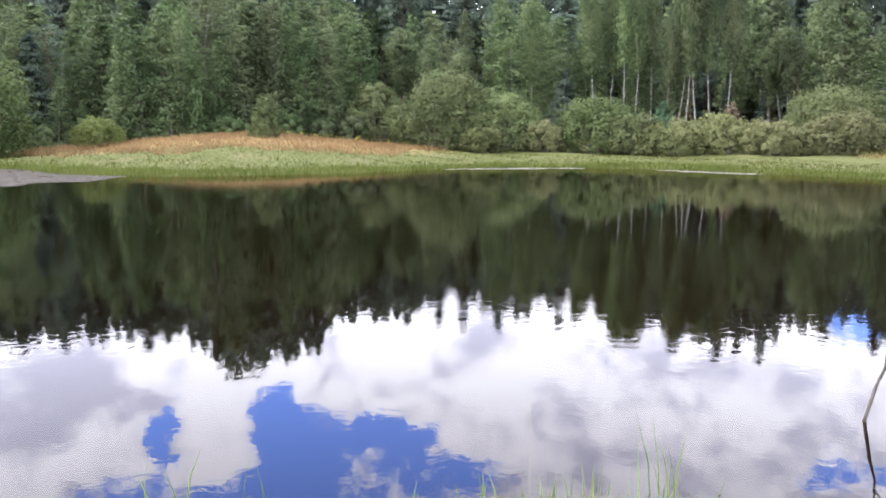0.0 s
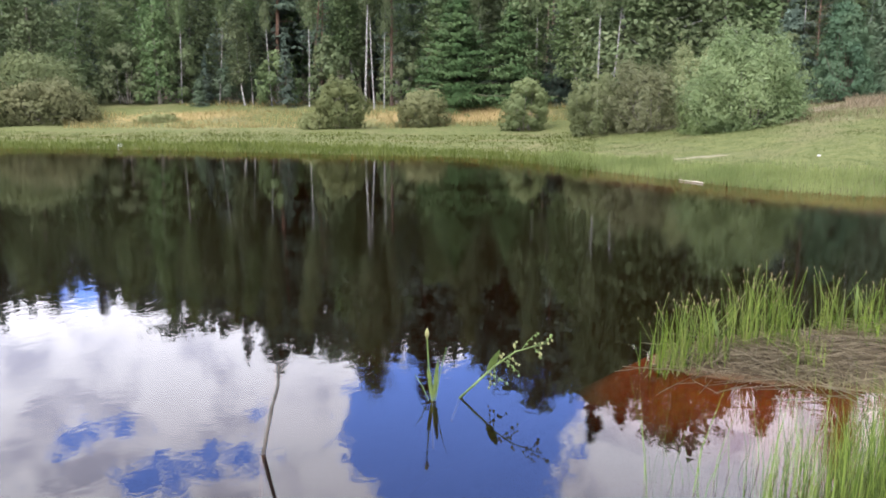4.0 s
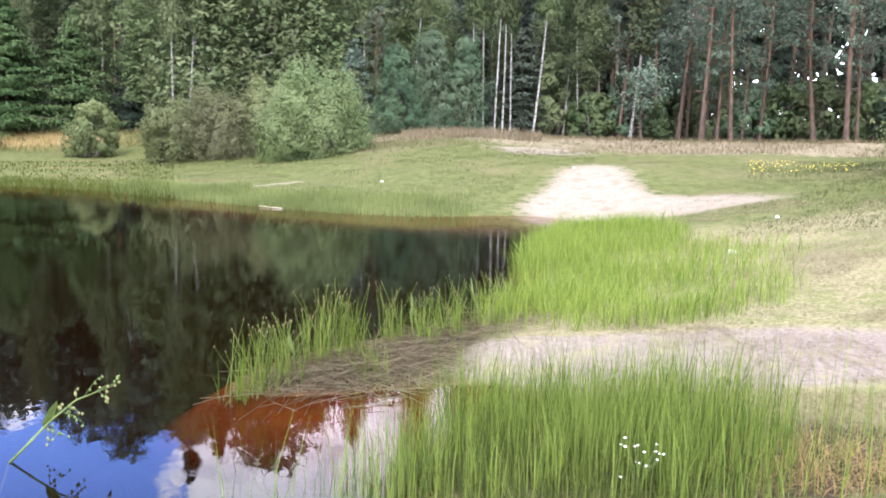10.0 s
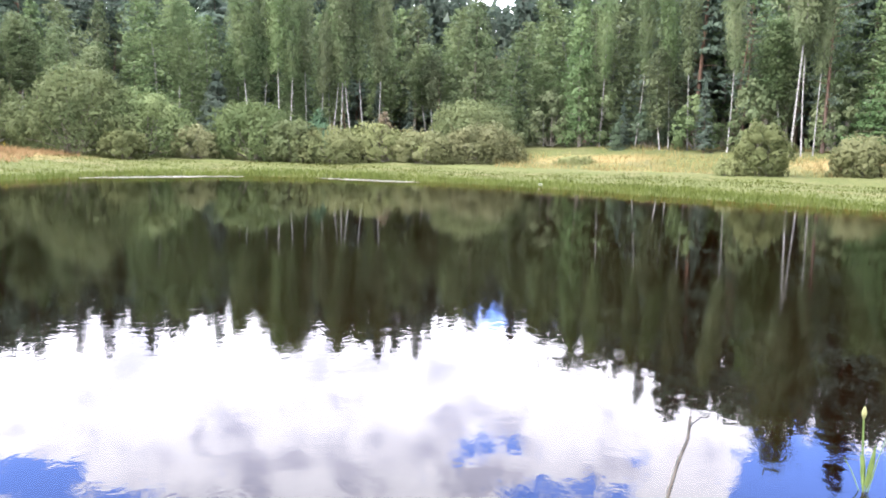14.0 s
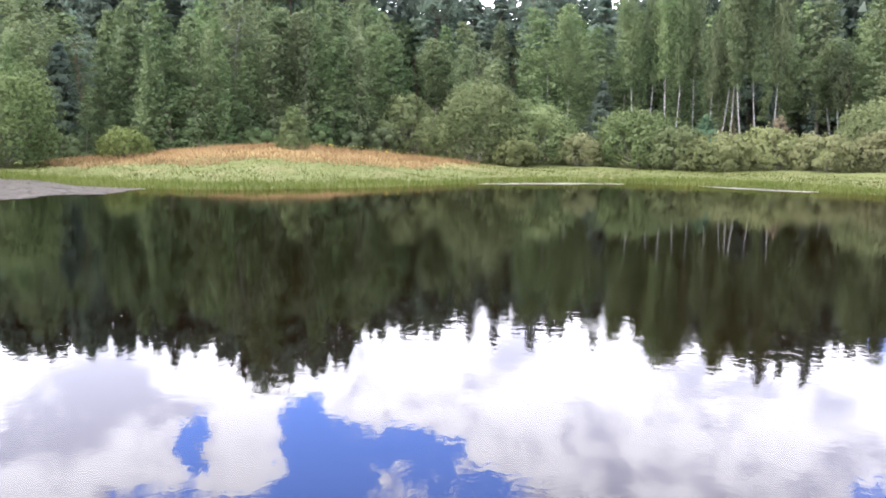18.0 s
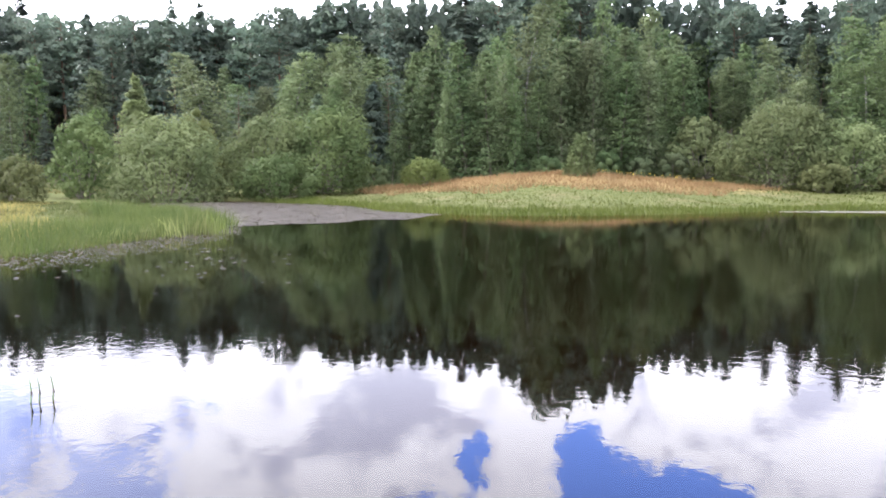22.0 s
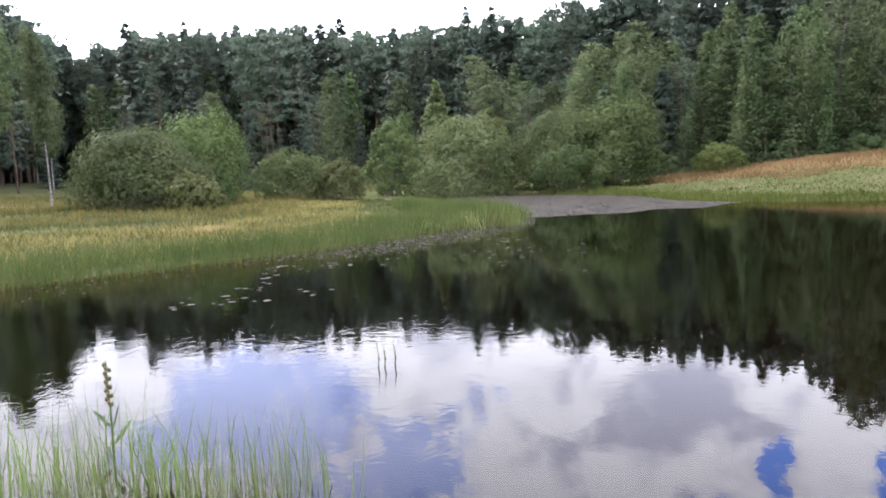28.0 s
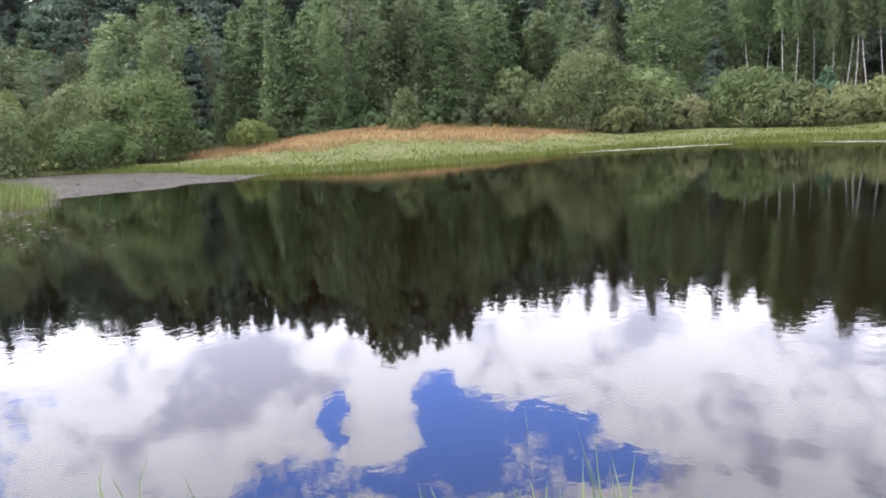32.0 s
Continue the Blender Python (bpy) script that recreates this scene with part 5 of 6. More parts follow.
# trodden meadow
x, y, d, g = scatter(-132, -96, 5.1, 27.8, 110000, 13)
turf("meadow_grass", x, y, (d > 1.5) & (wobble(x, y, 1.3) + 0.6 * wobble(x, y, 4.0) > -0.45) & (hump(x, y, -96.5, 21.7, 2.4, 4.44) < 0.45)
     & (hump(x, y, -100, 5.5, 1.57, 0.53) + hump(x, y, -111, 6.1, 1.08, 0.48) < 0.4), 0.045, 0.009, 1.0, "trodden", g, "short trodden pale green grass of the meadow")
x, y, d, g = scatter(-130, -106, 13.0, 28.0, 36000, 26)
turf("meadow_grass", x, y, (wobble(x, y, 0.7) > -0.4) & (g.uniform(0, 1, len(x)) < np.interp(heading(x, y), (-114, -106), (1.0, 0.2))), 0.08, 0.014, 0.5, "field", g, "fresh green grass before the tall bush")
x, y, d, g = scatter(-132, -98, 3.6, 18.0, 60000, 14)
turf("cut_straw", x, y, (d > 1.2) & (wobble(x, y, 0.9) + 0.4 * wobble(x, y, 2.7) > 0.1), 0.045, 0.006, 2.2, "straw", g, "dry straw lying among the meadow grass", 0.0)
# the near sedge at the camera's feet
x, y, d, g = scatter(-122, -70, 3.3, 5.5, 64000, 15)
near = (d > np.interp(-heading(x, y), (76, 88), (-0.1, -0.6))) & (g.uniform(0, 1, len(x)) < np.interp(d, (-0.7, 0.1), (0.25, 1.0))) & (hump(x, y, -100, 5.5, 1.47, 0.4) < 0.5) & (np.hypot(x, y) < 4.9 + 0.3 * wobble(x, y, 3)) & (wobble(x, y, 2.6) > -0.55)
near |= (d > -0.55) & (d < 0.2) & (np.hypot(x, y) < 4.1) & (heading(x, y) > -86) & (g.uniform(0, 1, len(x)) < 0.22)
near &= (g.uniform(0, 1, len(x)) < np.interp(-heading(x, y), (76, 84, 103, 111), (0.14, 0.50, 0.50, 0.03)))
near &= g.uniform(0, 1, len(x)) < np.interp(np.hypot(x, y) + 0.25 * wobble(x, y, 3.1), (3.3, 4.0), (0.05, 1.0))
turf("near_sedge", x, y, near, 0.54, 0.0034, 0.12, "lush", g, "tall thin green sedge on the near bank")
x, y, d, g = scatter(-112, -80, 3.3, 5.2, 16000, 25)
thin = np.interp(-heading(x, y) + 3 * wobble(x, y, 2.2), (80, 88, 101, 108), (0, 1, 1, 0)) * np.interp(np.hypot(x, y) + 0.3 * wobble(x, y, 2.7), (3.3, 3.9), (0.1, 1.0))
turf("near_undergrowth", x, y, (g.uniform(0, 1, len(x)) < thin) & (d > -0.2) & (hump(x, y, -100, 5.5, 1.47, 0.4) < 0.4) & (np.hypot(x, y) < 4.8), 0.24, 0.006, 0.3, "marsh", g, "short dark green grass under the near sedge")
x, y, d, g = scatter(-122, -78, 3.4, 5.5, 9000, 16)
turf("dead_leaves", x, y, hump(x, y, -110.0, 4.2, 0.55, 0.38) > 0.4, 0.10, 0.006, 1.6, "rust", g, "rust-brown dead stalks at the foot of the sedge", 0.0)
turf("near_straw", x, y, (d > 0.0) & (wobble(x, y, 2.0) > -0.2), 0.06, 0.005, 1.6, "straw", g, "old straw among the near sedge", 0.0)
# thin stalks at the near waterline
rng = np.random.default_rng(17)
n = 90
x = np.concatenate([rng.uniform(-0.1, 1.25, n), rng.normal(1.0, 0.07, 9), rng.normal(-1.2, 0.22, 7), rng.normal(0.57, 0.10, 3)])
y = np.concatenate([1.62 + 0.10 * rng.normal(0, 1, n), rng.normal(1.60, 0.08, 9), rng.normal(1.70, 0.10, 7), rng.normal(2.9, 0.05, 3)])
z = lie(x, y)
tall = np.concatenate([rng.uniform(0.08, 0.26, n), rng.uniform(0.34, 0.58, 9), rng.uniform(0.22, 0.40, 7), rng.uniform(0.15, 0.24, 3)])
me = blades_mesh("sparse_sedge", np.stack([x, y, z - 0.02], -1), tall + np.maximum(-z, 0), np.full(len(x), 0.0062), 0.13, rng)
tagged(part("sparse_sedge", me, LEAF["sedge"]), "thin single sedge stalks at the near waterline", "grass", kind="stuff")
# short turf on the bank where the camera stands
x, y, d, g = scatter(-180, 180, 0.6, 9.0, 90000, 18)
turf("bank_turf", x, y, (d > 0.25) & ((np.abs(heading(x, y) + 105) > 24) | (np.hypot(x, y) < 3.4)) & (wobble(x, y, 1.9) > -0.6), 0.08, 0.010, 0.7, "trodden", g, "short trodden grass on the near bank")


def bead(c, r, stretch=1.0, sides=6):
    """A small egg along z."""
    t = np.linspace(0, 1, 6)
    spine = np.array(c) + np.stack([0 * t, 0 * t, (t - 0.5) * 2 * r * stretch], -1)
    return tube(spine, r * np.sin(np.pi * np.clip(t, 0.04, 0.96)), sides)


BROWN_SEED = plain("brown_seeds", (0.10, 0.075, 0.035), (0.17, 0.14, 0.06), 40)


def clump(name, stalks, tall, wide, mat, seed, label, lean=0.06, broad=0.0055, category="sedge", seeds=0):
    """A tuft of sedge with its old straw round the foot."""
    rng = np.random.default_rng(seed)
    thing = new(name)
    root = np.concatenate([rng.normal(0, wide / 2, (stalks, 2)), np.zeros((stalks, 1))], 1)
    part("tuft", blades_mesh("tuft", root, tall * rng.uniform(0.5, 1.15, stalks), broad * rng.uniform(0.7, 1.3, stalks), lean, rng), LEAF[mat], thing, kind="stuff")
    old = stalks // 2
    root = np.concatenate([rng.normal(0, wide / 2, (old, 2)), np.zeros((old, 1))], 1)
    part("old_straw", blades_mesh("old_straw", root, 0.35 * tall * rng.uniform(0.3, 1.0, old), 0.006 * np.ones(old), 1.3, rng), LEAF["trodden"], thing, kind="stuff")
    for _ in range(seeds):
        foot, tip = np.append(rng.normal(0, wide / 2, 2), 0), np.append(rng.normal(0, wide * 0.8, 2), tall * rng.uniform(0.8, 1.12))
        stalk = part("seed_stalk", tubes_mesh("seed_stalk", [tube(np.array([foot, foot * 0.6 + tip * 0.4 + (0, 0, 0.02), tip]), (0.0028, 0.0024, 0.0018), 4)]), LEAF[mat], thing)
        part("seed_head", mesh_from("seed_head", *bead(tip, 0.0045, 2.4, 5)), BROWN_SEED, stalk, "brown seed head")
    return tagged(thing, label, category)


REEDS = [clump("sedge_clump", 28, 0.46, 0.15, "sedge", 300 + k, "upright tuft of green sedge standing in shallow brown water", 0.10, seeds=9) for k in range(3)]
for ob in REEDS:
    tagged(ob, group="sedge tufts on the reedy spit")
rng = np.random.default_rng(33)
TUFTS = ((4.95, 1.72, 1.0), (5.06, 1.62, 1.0), (5.16, 1.66, 0.9), (5.26, 1.52, 0.95), (5.38, 1.55, 0.85), (5.62, 1.46, 1.0), (5.72, 1.36, 1.1), (5.86, 1.38, 1.12), (5.98, 1.24, 1.05),
         (6.12, 1.26, 1.08), (5.80, 1.10, 0.7), (6.45, 0.92, 0.8), (6.62, 0.98, 1.0), (6.72, 0.72, 0.75), (6.95, 0.66, 0.9), (7.10, 0.48, 0.8), (7.28, 0.50, 1.0), (7.42, 0.26, 0.95),
         (6.25, 0.62, 0.55), (6.55, 0.40, 0.6), (5.50, 0.95, 0.5), (6.95, 0.15, 0.7), (7.62, 0.16, 1.0), (7.75, -0.06, 0.9))
for k, (x, y, s) in enumerate(TUFTS):
    m = Matrix.Translation((x, y, max(float(lie(x, y)[0]), -0.05))) @ pose(0, 0, 0, 0, 0, rng.uniform(0, 360)) @ Matrix.Diagonal((1, 1, s, 1))
    if k < 3:
        REEDS[k].matrix_world = m
    else:
        copy_thing(REEDS[k % 3], m)
LEFT = [clump("reed_clump", 22, 0.55, 0.26, "dark_reed", 320 + k, "loose tuft of thin dark reeds standing in the water", 0.16, 0.006, "reed") for k in range(2)]
rng = np.random.default_rng(34)
for k in range(30):
    u = (k + rng.uniform(0, 1)) / 30
    u = u ** 1.25
    back = rng.uniform(0, 0.55) * (1 - 0.6 * u)
    x, y = -5.05 + 1.72 * u + 0.66 * back, 0.70 + 1.45 * u - 0.75 * back
    m = Matrix.Translation((x, y, -0.03)) @ pose(0, 0, 0, 0, 0, k * 77) @ Matrix.Diagonal((1, 1, rng.uniform(0.85, 1.25) * (1 - 0.2 * u), 1))
    if k < 2:
        LEFT[k].matrix_world = m
        tagged(LEFT[k], group="reed tufts in the near shallows")
    else:
        copy_thing(LEFT[k % 2], m)

TIP = [clump("tip_reed", 40, 0.75, 0.5, "yellow", 330 + k, "pale broad-leaved reeds at the tip of the marsh", 0.2, 0.03, "reed") for k in range(2)]
for k, (x, y, tall) in enumerate(((-14.10, 16.20, 1.0), (-14.50, 15.75, 0.7), (-13.95, 16.75, 0.8), (-14.75, 14.05, 0.75), (-14.45, 14.45, 0.5))):
    m = Matrix.Translation((x, y, -0.02)) @ pose(0, 0, 0, 0, 0, k * 61) @ Matrix.Diagonal((1, 1, tall, 1))
    if k < 2:
        TIP[k].matrix_world = m
        tagged(TIP[k], group="reeds at the tip of the marsh")
    else:
        copy_thing(TIP[k % 2], m)

# flattened straw and dead stalks on the reedy spit
rng = np.random.default_rng(35)
n = 1000
u = rng.uniform(0, 1, n)
x = np.interp(u, (0, 0.35, 1), (5.25, 5.6, 7.6)) + rng.normal(0, 0.22, n)
y = np.interp(u, (0, 0.35, 1), (1.45, 0.85, -0.15)) + rng.normal(0, 0.2, n)
a = rng.uniform(0, 2 * np.pi, n)
long = rng.uniform(0.10, 0.42, n)
p = np.stack([x, y, np.maximum(lie(x, y), 0) + rng.uniform(0.01, 0.06, n)], -1)
q = p + np.stack([np.cos(a) * long, np.sin(a) * long, rng.normal(0.01, 0.04, n)], -1)
q[:, 2] = np.maximum(q[:, 2], 0.004)
side = np.stack([-np.sin(a), np.cos(a), 0 * a], -1) * 0.0018
lift = np.array([0, 0, 0.004])
v = np.stack([p - side, p + side, q + side, q - side, p + lift, q + lift], 1).reshape(-1, 3)
k = np.arange(n)[:, None] * 6
mat_mesh = mesh_from("straw_mat", v, np.concatenate([k + np.array([[0, 1, 2, 3]]), k + np.array([[0, 4, 5, 3]]), k + np.array([[1, 4, 5, 2]])], 0))
tagged(part("straw_mat", mat_mesh, LEAF["straw"]), "flattened dead straw lying over the reedy spit", "straw", kind="stuff")

# ---- lily pads ----


def pads(name, x, y, size, rng, label, mat="pad"):
    """Floating round leaves with a notch, each tilted a little."""
    n, sides = len(x), 6
    t = np.linspace(0.25, 2 * np.pi - 0.25, sides)
    turn = rng.uniform(0, 2 * np.pi, n)
    r = size * rng.uniform(0.5, 1.3, n)
    ang = t[None] + turn[:, None]
    rim = np.stack([x[:, None] + np.cos(ang) * r[:, None], y[:, None] + np.sin(ang) * r[:, None], 0.006 + rng.uniform(0, 0.25, (n, 1)) * size * rng.uniform(0, 0.5, (n, sides))], -1)
    mid = np.stack([x, y, 0.005 + 0 * x], -1)[:, None]
    v = np.concatenate([mid, rim], 1).reshape(-1, 3)
    k = np.arange(n)[:, None] * (sides + 1)
    f = np.concatenate([k + np.array([[0, i, i + 1]]) for i in range(1, sides)], 0)
    return tagged(part(name, mesh_from(name, v, f), LEAF[mat]), label, "water lily", kind="stuff")


x, y, d, g = scatter(23.5, 44, 22.8, 43.4, 40000, 40)
az, far = heading(x, y), np.hypot(x, y)
keep = (d < -0.2) & (far > np.interp(az, (23, 26, 34, 40, 44), (31, 27.0, 25.2, 23.4, 22.8)) + 1.4 * wobble(x, y, 0.8)) & (g.uniform(0, 1, len(x)) < 0.72 + 0.28 * wobble(x, y, 2.1))
pads("lily_pads", x[keep], y[keep], 0.085, g, "dense grey-brown mat of floating lily pads in the inlet")
x, y, d, g = scatter(38, 86, 11.6, 24, 60000, 41)
keep = (d < -0.1) & (d > -2.0 - 0.9 * wobble(x, y, 0.5)) & (g.uniform(0, 1, len(x)) < np.interp(-d, (0, 1.2, 2.8), (0.8, 0.5, 0.05)) * np.interp(heading(x, y) + 3 * wobble(x, y, 0.7), (40, 47, 54, 62, 90), (1, 0.9, 0.5, 0.10, 0.06)))
pads("lily_pads", x[keep], y[keep], 0.03, g, "floating pads and scum along the marshy point")
x, y, d, g = scatter(34, 66, 10.0, 17.9, 1300, 42)
keep = (d < -1.8) & (wobble(x, y, 1.3) > 0.05) & (g.uniform(0, 1, len(x)) < np.interp(-d, (1.8, 3.5, 6.5), (0.7, 0.4, 0.04)))
pads("lily_pads", x[keep], y[keep], 0.05, g, "loose pale lily pads scattered on dark water")
x, y, d, g = scatter(-24, 1, 32.2, 38.1, 9000, 43)
az, far = heading(x, y), np.hypot(x, y)
band = np.maximum(np.interp(az, (-11.5, -9, -4, 1), (0, 1, 1, 0)), np.interp(az, (-24, -21, -18, -15), (0, 1, 1, 0)))
keep = (d < -0.2) & (d > -1.5 * band + 0.5 * wobble(x, y, 0.7)) & (g.uniform(0, 1, len(x)) < band)
pads("lily_pads", x[keep], y[keep], 0.12, g, "thin pale band of pads along the far bank", "scum")

# ---- small things ----
WOOD = plain("weathered_wood", (0.040, 0.034, 0.029), (0.090, 0.078, 0.064), 20)
STONE = plain("grey_stone", (0.20, 0.20, 0.19), (0.38, 0.37, 0.35), 14)
WHITE = plain("white_plastic", (0.42, 0.42, 0.43), (0.55, 0.55, 0.56), 6, 0.4)
PETAL = plain("white_petals", (0.60, 0.60, 0.57), (0.72, 0.72, 0.70), 30)
GOLD = plain("yellow_petals", (0.40, 0.31, 0.04), (0.55, 0.45, 0.07), 30)
GREEN = plain("fresh_green_leaf", (0.058, 0.090, 0.020), (0.105, 0.145, 0.040), 12, 0.5)
SEED = plain("pale_seed_head", (0.12, 0.125, 0.045), (0.20, 0.195, 0.085), 40)


def forked_stick():
    """A thin forked branch that stands in the pond."""
    p = Vector((2.59, 2.90, 0))
    thing = new("forked_stick")
    thing.location = (p.x, p.y, 0)
    right = np.array([math.cos(radians(41.8)), -math.sin(radians(41.8)), 0])
    up_ = np.array([0, 0, 1.0])

    def line(*pts):
        return np.array([right * a + up_ * b for a, b in pts])

    part("stem", tubes_mesh("stem", [tube(line((-0.03, -0.4), (0.0, 0.0), (0.025, 0.12), (0.05, 0.24), (0.085, 0.35), (0.09, 0.46)), (0.012, 0.011, 0.0105, 0.0095, 0.008, 0.006), 7)]), WOOD, thing, smooth=True)
    part("fork", tubes_mesh("fork", [tube(line((0.09, 0.41), (0.11, 0.44), (0.14, 0.465)), (0.005, 0.004, 0.002), 5)]), WOOD, thing, smooth=True)
    return tagged(thing, "thin forked dead branch standing upright in the pond", "stick")


def leaf_blade(root, tip, wide, bulge=0.04):
    """A lance-shaped leaf from root to tip, folded on its rib."""
    root, tip = np.asarray(root, float), np.asarray(tip, float)
    axis = tip - root
    side = np.cross(axis, np.array([0.3, 0.8, 0.1]))
    side /= np.linalg.norm(side)
    v, f = [], []
    for i, t in enumerate((0, 0.2, 0.5, 0.8, 1.0)):
        c = root + axis * t
        h = wide / 2 * (0.15, 0.75, 1.0, 0.6, 0.03)[i]
        v += [c - side * h, c + np.array([0, 0, bulge * h]), c + side * h]
    for i in range(4):
        f += [[i * 3, i * 3 + 1, i * 3 + 4, i * 3 + 3], [i * 3 + 1, i * 3 + 2, i * 3 + 5, i * 3 + 4]]
    return np.array(v), np.array(f)


def water_plantain():
    """A flowering water plant with lance leaves and a pale flower head."""
    p = spot(-54.2, 4.51)
    thing = new("water_plant")
    thing.location = (p.x, p.y, 0)
    right = np.array([math.cos(radians(54.2)), -math.sin(radians(54.2)), 0])

    def at(a, b):
        return right * a + np.array([0, 0, b])

    part("stalk", tubes_mesh("stalk", [tube(np.array([at(0.01, -0.3), at(0, 0), at(-0.02, 0.2), at(-0.03, 0.38)]), (0.007, 0.006, 0.005, 0.004), 6)]), GREEN, thing, smooth=True)
    head = bead((0, 0, 0), 0.014, 2.6)
    part("flower_head", mesh_from("flower_head", head[0] + at(-0.03, 0.41), head[1]), SEED, thing, "pale green flower spike", smooth=True)
    for a0, b0, a1, b1, w_ in ((0.0, 0.0, -0.02, 0.22, 0.03), (0.01, 0.0, 0.035, 0.26, 0.035), (0.0, 0.05, -0.03, 0.2, 0.02), (0.01, 0.06, 0.025, 0.16, 0.025)):
        v_, f_ = leaf_blade(at(a0, b0), at(a1, b1), w_)
        part("leaf", mesh_from("leaf", v_, f_), GREEN, thing)
    for a0, b0, a1, b1 in ((0.02, 0.0, 0.085, 0.33), (-0.02, 0.0, -0.10, 0.16)):
        part("side_stalk", tubes_mesh("side_stalk", [tube(np.array([at(a0, b0), at((a0 + a1) / 2, b1 * 0.6), at(a1, b1)]), (0.003, 0.0025, 0.002), 5)]), GREEN, thing)
    return tagged(thing, "lance-leaved water plant with a pale flower spike rising from the pond", "water plant")


def leaning_plant():
    """A leaning stalk with a loose, branched seed head."""
    rng = np.random.default_rng(51)
    p = spot(-56.3, 4.56)
    thing = new("leaning_water_plant")
    thing.location = (p.x, p.y, 0)
    right = np.array([math.cos(radians(56.3)), -math.sin(radians(56.3)), 0])

    def at(a, b):
        return right * a + np.array([0, 0, b])

    main = np.array([at(-0.05, -0.15), at(0, 0), at(0.1, 0.1), at(0.2, 0.2), at(0.32, 0.29), at(0.5, 0.345)])
    part("stalk", tubes_mesh("stalk", [tube(main, (0.008, 0.008, 0.007, 0.006, 0.004, 0.002), 6)]), GREEN, thing, smooth=True)
    twigs = []
    for k in range(13):
        t = 2.6 + 2.4 * k / 12
        c = np.array([np.interp(t, range(6), main[:, q]) for q in range(3)])
        tip = c + right * rng.uniform(-0.02, 0.1) + np.array([0, rng.normal(0, 0.03), rng.choice((-1, 1)) * rng.uniform(0.04, 0.12)])
        twigs.append(tube(np.array([c, (c + tip) / 2 + (0, 0, 0.01), tip]), (0.002, 0.0016, 0.001), 4))
        pods = [bead(c + (tip - c) * u + rng.normal(0, 0.006, 3), 0.008, 1.2, 5) for u in (0.35, 0.6, 0.8, 1.0)]
        part("seed_spray", tubes_mesh("seed_spray", pods), SEED if k % 2 else GREEN, thing, kind="stuff")
    part("twigs", tubes_mesh("twigs", twigs), GREEN, thing)
    v_, f_ = leaf_blade(at(0.16, 0.16), at(0.23, 0.3), 0.06)
    part("leaf", mesh_from("leaf", v_, f_), GREEN, thing)
    return tagged(thing, "leaning water plant with a loose branched seed head", "water plant")


forked_stick()
water_plantain()
leaning_plant()


def bent_reeds():
    """Three thin stalks, bent over, far out in open water."""
    rng = np.random.default_rng(52)
    for k, (az, far) in enumerate(((51.3, 6.5), (50.8, 6.5), (50.0, 6.5))):
        p = spot(az, far)
        thing = new("bent_reed")
        thing.location = (p.x, p.y, 0)
        s = rng.uniform(-0.04, 0.04)
        line = np.array([(0, 0, -0.3), (0, 0, 0), (s * 0.3 + 0.012, 0, 0.07), (s * 0.7, 0, 0.14), (s - 0.02, 0, 0.20)])
        part("stalk", tubes_mesh("stalk", [tube(line, (0.006, 0.006, 0.0055, 0.004, 0.002), 5)]), LEAF["dark_reed"], thing)
        b = bead(line[2], 0.009, 2.6)
        part("seed_head", mesh_from("seed_head", *b), BARK["brown"], thing)
        tagged(thing, "thin dark bent reed stalk standing in open water", "reed", "bent reeds in open water")


bent_reeds()


def flowering_reed():
    """A taller leafy stalk with a dark seed head among the near reeds."""
    p = spot(71.2, 5.0)
    thing = new("dock_plant")
    thing.location = (p.x, p.y, 0)
    part("stalk", tubes_mesh("stalk", [tube(np.array([(0, 0, -0.3), (0, 0, 0), (0.01, 0, 0.3), (0.0, 0, 0.62)]), (0.008, 0.008, 0.006, 0.003), 6)]), LEAF["dark_reed"], thing)
    beads = [bead((math.sin(k * 2.1) * 0.016, math.cos(k * 2.1) * 0.016, 0.34 + k * 0.018), 0.013, 1.3, 5) for k in range(15)]
    part("seed_head", tubes_mesh("seed_head", beads), BROWN_SEED, thing, "brown-green seed spike")
    for a, b0, b1 in ((0.6, 0.08, 0.26), (2.4, 0.16, 0.3), (4.0, 0.05, 0.22), (5.2, 0.2, 0.36)):
        v_, f_ = leaf_blade((0, 0, b0), (math.cos(a) * 0.15, math.sin(a) * 0.15, b1), 0.05)
        part("leaf", mesh_from("leaf", v_, f_), GREEN, thing)
    return tagged(thing, "leafy dock plant with a brown seed spike among the reeds", "water plant")


flowering_reed()


def leafy_shoot(x, y, tall, turn):
    """A pale shoot with two broad upright leaves, standing among the reeds."""
    thing = new("leafy_shoot")
    thing.location = (x, y, 0)
    part("stalk", tubes_mesh("stalk", [tube(np.array([(0, 0, -0.2), (0, 0, 0), (0.01, 0, tall * 0.6)]), (0.005, 0.005, 0.003), 5)]), LEAF["yellow"], thing)
    for k, (out, low, high) in enumerate(((0.05, 0.45, 1.0), (0.07, 0.3, 0.72))):
        a = turn + k * 2.6
        v_, f_ = leaf_blade((0, 0, tall * low), (math.cos(a) * out, math.sin(a) * out, tall * high), 0.045)
        part("leaf", mesh_from("leaf", v_, f_), GREEN, thing)
    return tagged(thing, "pale green shoot with broad upright leaves among reeds", "water plant", "leafy shoots among the reeds")


for x, y, tall, turn in ((-4.40, 1.58, 0.22, 0.3), (-4.08, 1.66, 0.16, 1.4), (-4.86, 1.62, 0.42, 2.2), (-4.72, 1.02, 0.24, 0.9), (6.62, 0.80, 0.42, 0.4), (5.45, 1.50, 0.34, 2.0), (7.30, 0.30, 0.46, 1.1)):
    leafy_shoot(x, y, tall, turn)


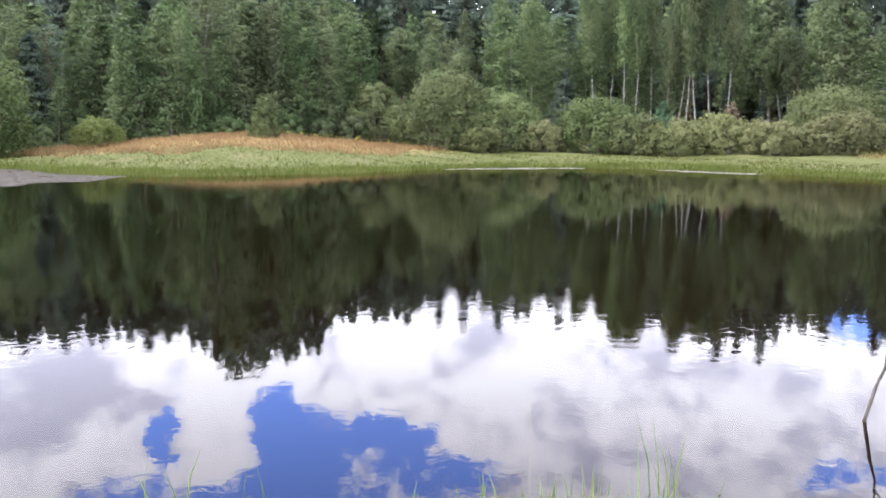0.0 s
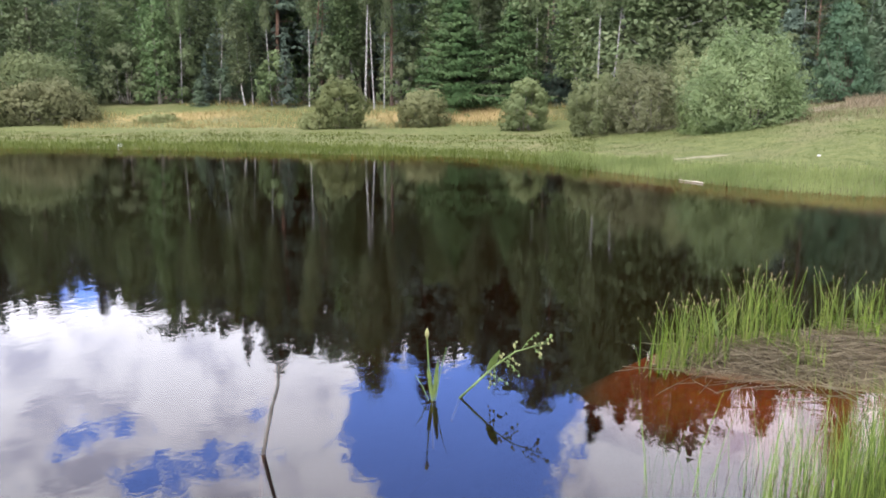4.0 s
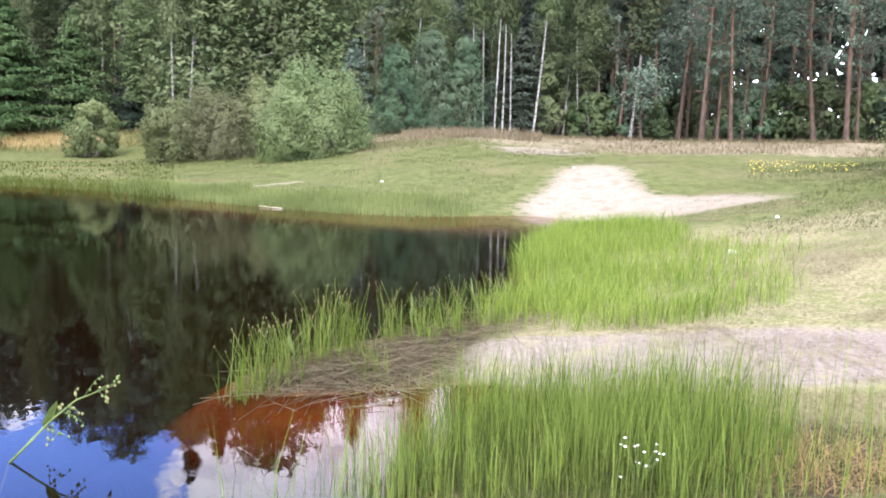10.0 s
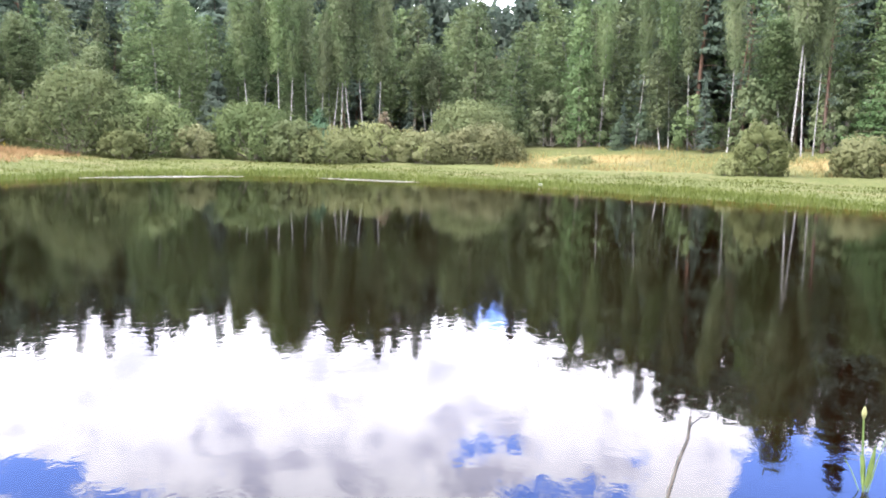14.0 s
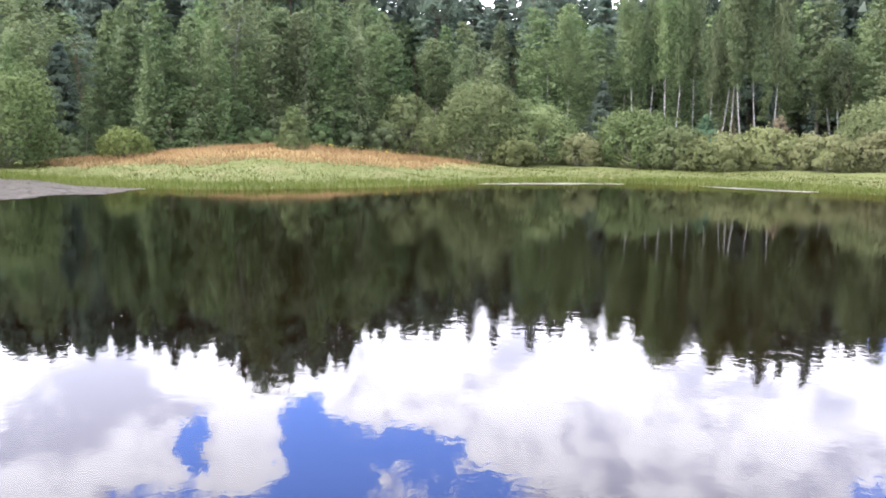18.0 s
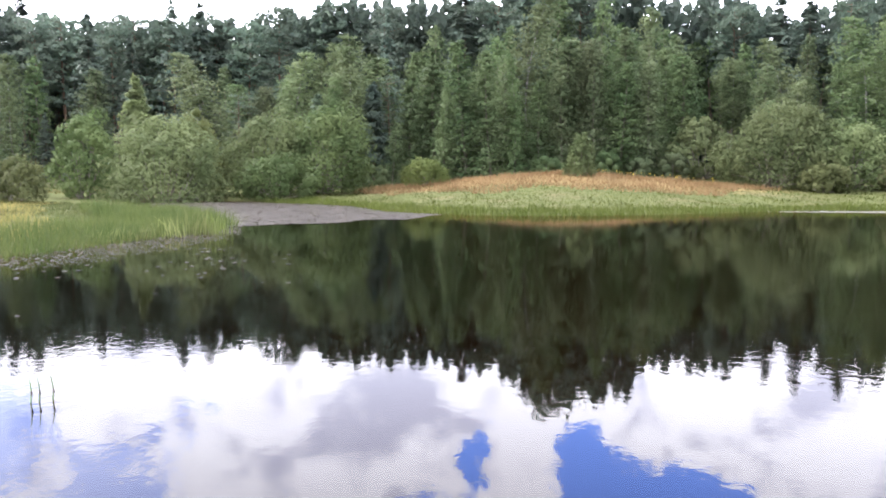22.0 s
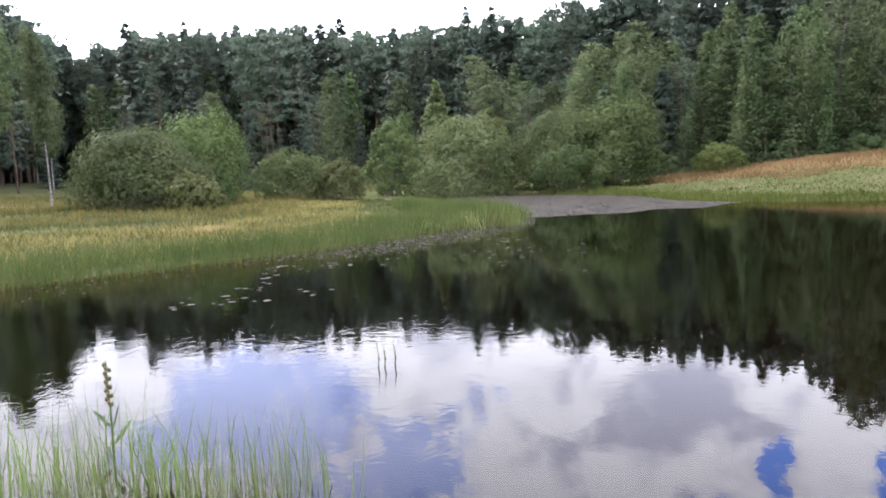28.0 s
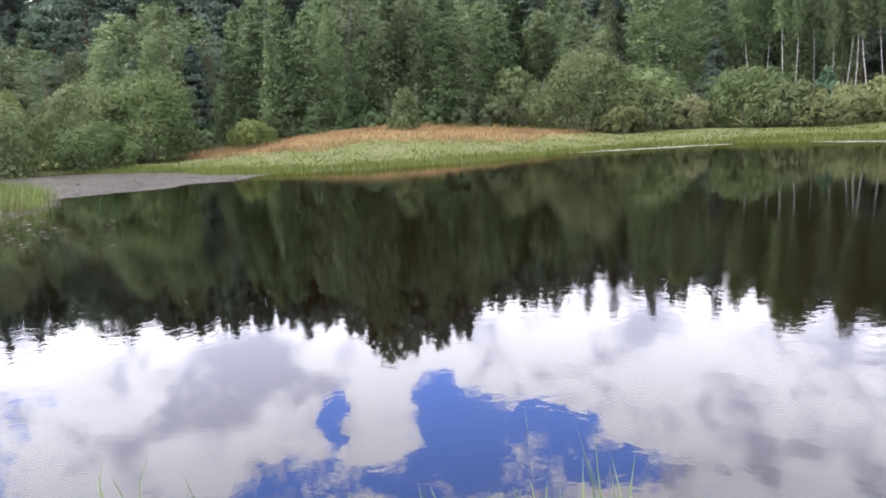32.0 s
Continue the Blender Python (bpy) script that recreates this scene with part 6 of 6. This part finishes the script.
def daisy_plant():
    """A branched stalk with small white flowers in the near sedge."""
    rng = np.random.default_rng(53)
    p = spot(-99.7, 3.6)
    thing = new("white_flower_plant")
    thing.location = p
    stalks = []
    for k in range(15):
        a, h = rng.uniform(0, 6.28), rng.uniform(0.12, 0.30)
        tip = np.array([math.cos(a) * rng.uniform(0.02, 0.15), math.sin(a) * rng.uniform(0.02, 0.15), h])
        stalks.append(tube(np.array([(0, 0, 0), (tip[0] * 0.3, tip[1] * 0.3, h * 0.6), tip]), (0.003, 0.002, 0.0015), 4))
        ring = []
        for q in range(6):
            b = q * 1.047 + a
            ring.append(tube(np.array([tip, tip + np.array([math.cos(b) * 0.004, math.sin(b) * 0.004, 0.002]), tip + np.array([math.cos(b) * 0.0075, math.sin(b) * 0.0075, 0.0])]), (0.001, 0.0027, 0.001), 4))
        part("flower", tubes_mesh("flower", ring), PETAL, thing)
    part("stalks", tubes_mesh("stalks", stalks), GREEN, thing)
    return tagged(thing, "slender plant with many small white flowers in the sedge", "flower")


daisy_plant()


def yellow_flowers(az0, az1, far0, far1, count, seed, tall, size, label):
    x, y, d, g = scatter(az0, az1, far0, far1, count, seed)
    z = lie(x, y)
    at = np.stack([x, y, z + tall * g.uniform(0.7, 1.1, count)], -1)
    thing = new("yellow_flowers")
    part("flowers", leaves_mesh("flowers", at, size, g, -0.5, 0.9, None, 1.0, True), GOLD, thing)
    part("stems", blades_mesh("stems", np.stack([x, y, z - 0.02], -1), tall * np.ones(count), 0.01 * np.ones(count), 0.08, g), LEAF["field"], thing)
    return tagged(thing, label, "flowers", kind="stuff")


yellow_flowers(4.0, 13.5, 46.5, 52, 90, 61, 0.42, 0.07, "yellow wild flowers along the crest of the mound")
yellow_flowers(-113.5, -106.0, 23, 27, 170, 62, 0.16, 0.045, "yellow wild flowers in the meadow")


def stone(az, far, r, seed, mat, label, name="stone"):
    bm = bmesh.new()
    bmesh.ops.create_icosphere(bm, subdivisions=2, radius=r)
    rng = random.Random(seed)
    off = Vector((rng.uniform(0, 9), rng.uniform(0, 9), rng.uniform(0, 9)))
    for v_ in bm.verts:
        v_.co *= 1 + 0.35 * noise.noise(v_.co / r * 0.9 + off)
        v_.co.z *= 0.7
    me = bpy.data.meshes.new(name)
    bm.to_mesh(me)
    bm.free()
    ob = part(name, me, mat, smooth=True)
    ob.location = spot(az, far, r * 0.4)
    return tagged(ob, label, "stone" if mat is STONE else "litter")


stone(-105.6, 11.47, 0.07, 1, STONE, "grey stone lying in the meadow grass")
for k, (az, far) in enumerate(((-108.4, 16.0), (-94.6, 24.8), (-80.6, 22.3))):
    stone(az, far, 0.045, 10 + k, WHITE, "crumpled white scrap of litter on the bank", "litter")
stone(-32.4, 33.85, 0.10, 20, WHITE, "small white scrap at the far waterline", "litter")


def log(name, az, far, long, r, turn, lift, label, mat=None, tip=0.0):
    p = spot(az, far)
    t = np.linspace(-0.5, 0.5, 7)
    g = np.random.default_rng(int(abs(az) * 10))
    line = np.stack([t * long, g.normal(0, r * 0.5, 7), tip * (t + 0.5) + g.normal(0, r * 0.2, 7)], -1)
    ob = part(name, tubes_mesh(name, [tube(line, r * (1.0 - 0.5 * (t + 0.5)), 7)]), mat or WOOD, smooth=True)
    ob.matrix_world = Matrix.Translation((p.x, p.y, max(p.z, 0) + lift)) @ pose(0, 0, 0, 0, 0, turn)
    return tagged(ob, label, "log")


log("floating_stick", -72.6, 19.25, 0.8, 0.025, 60, 0.02, "pale stick floating at the waterline", plain("pale_wood", (0.20, 0.175, 0.125), (0.30, 0.27, 0.20), 20))
log("dead_branch", -117.4, 19.77, 0.8, 0.035, 10, 0.05, "dead branch lying in the grass by the bush")
log("dead_branch", -118.6, 19.25, 0.55, 0.06, -30, 0.05, "dark chunk of wood lying in the grass by the bush", BARK["brown"])
log("leaning_stick", -116.9, 19.93, 0.7, 0.03, 80, 0.05, "short stick propped in the grass by the bush", BARK["brown"], 0.45)


def white_bag():
    """A white carrier bag hung low in the bush."""
    p = spot(-119.0, 20.52)
    thing = new("plastic_bag")
    thing.location = p
    rng = np.random.default_rng(71)
    t = np.linspace(0, 1, 9)
    spine = np.stack([0.02 * np.sin(t * 5), 0 * t, 0.3 + 0.2 * t], -1)
    me = tubes_mesh("bag", [tube(spine, 0.008 + 0.038 * np.sin(np.pi * np.clip(1 - t, 0.05, 1) ** 1.6), 10)])
    co = np.zeros(len(me.vertices) * 3)
    me.vertices.foreach_get("co", co)
    me.vertices.foreach_set("co", co + rng.normal(0, 0.007, len(co)))
    part("bag", me, WHITE, thing)
    part("branch", tubes_mesh("branch", [tube(np.array([(0.1, 0.1, -0.1), (0.05, 0.05, 0.4), (0, 0, 0.75), (-0.1, 0, 1.0)]), (0.02, 0.016, 0.012, 0.006), 5)]), BARK["brown"], thing)
    return tagged(thing, "white plastic bag hanging on a twig of the bush", "bag")


white_bag()
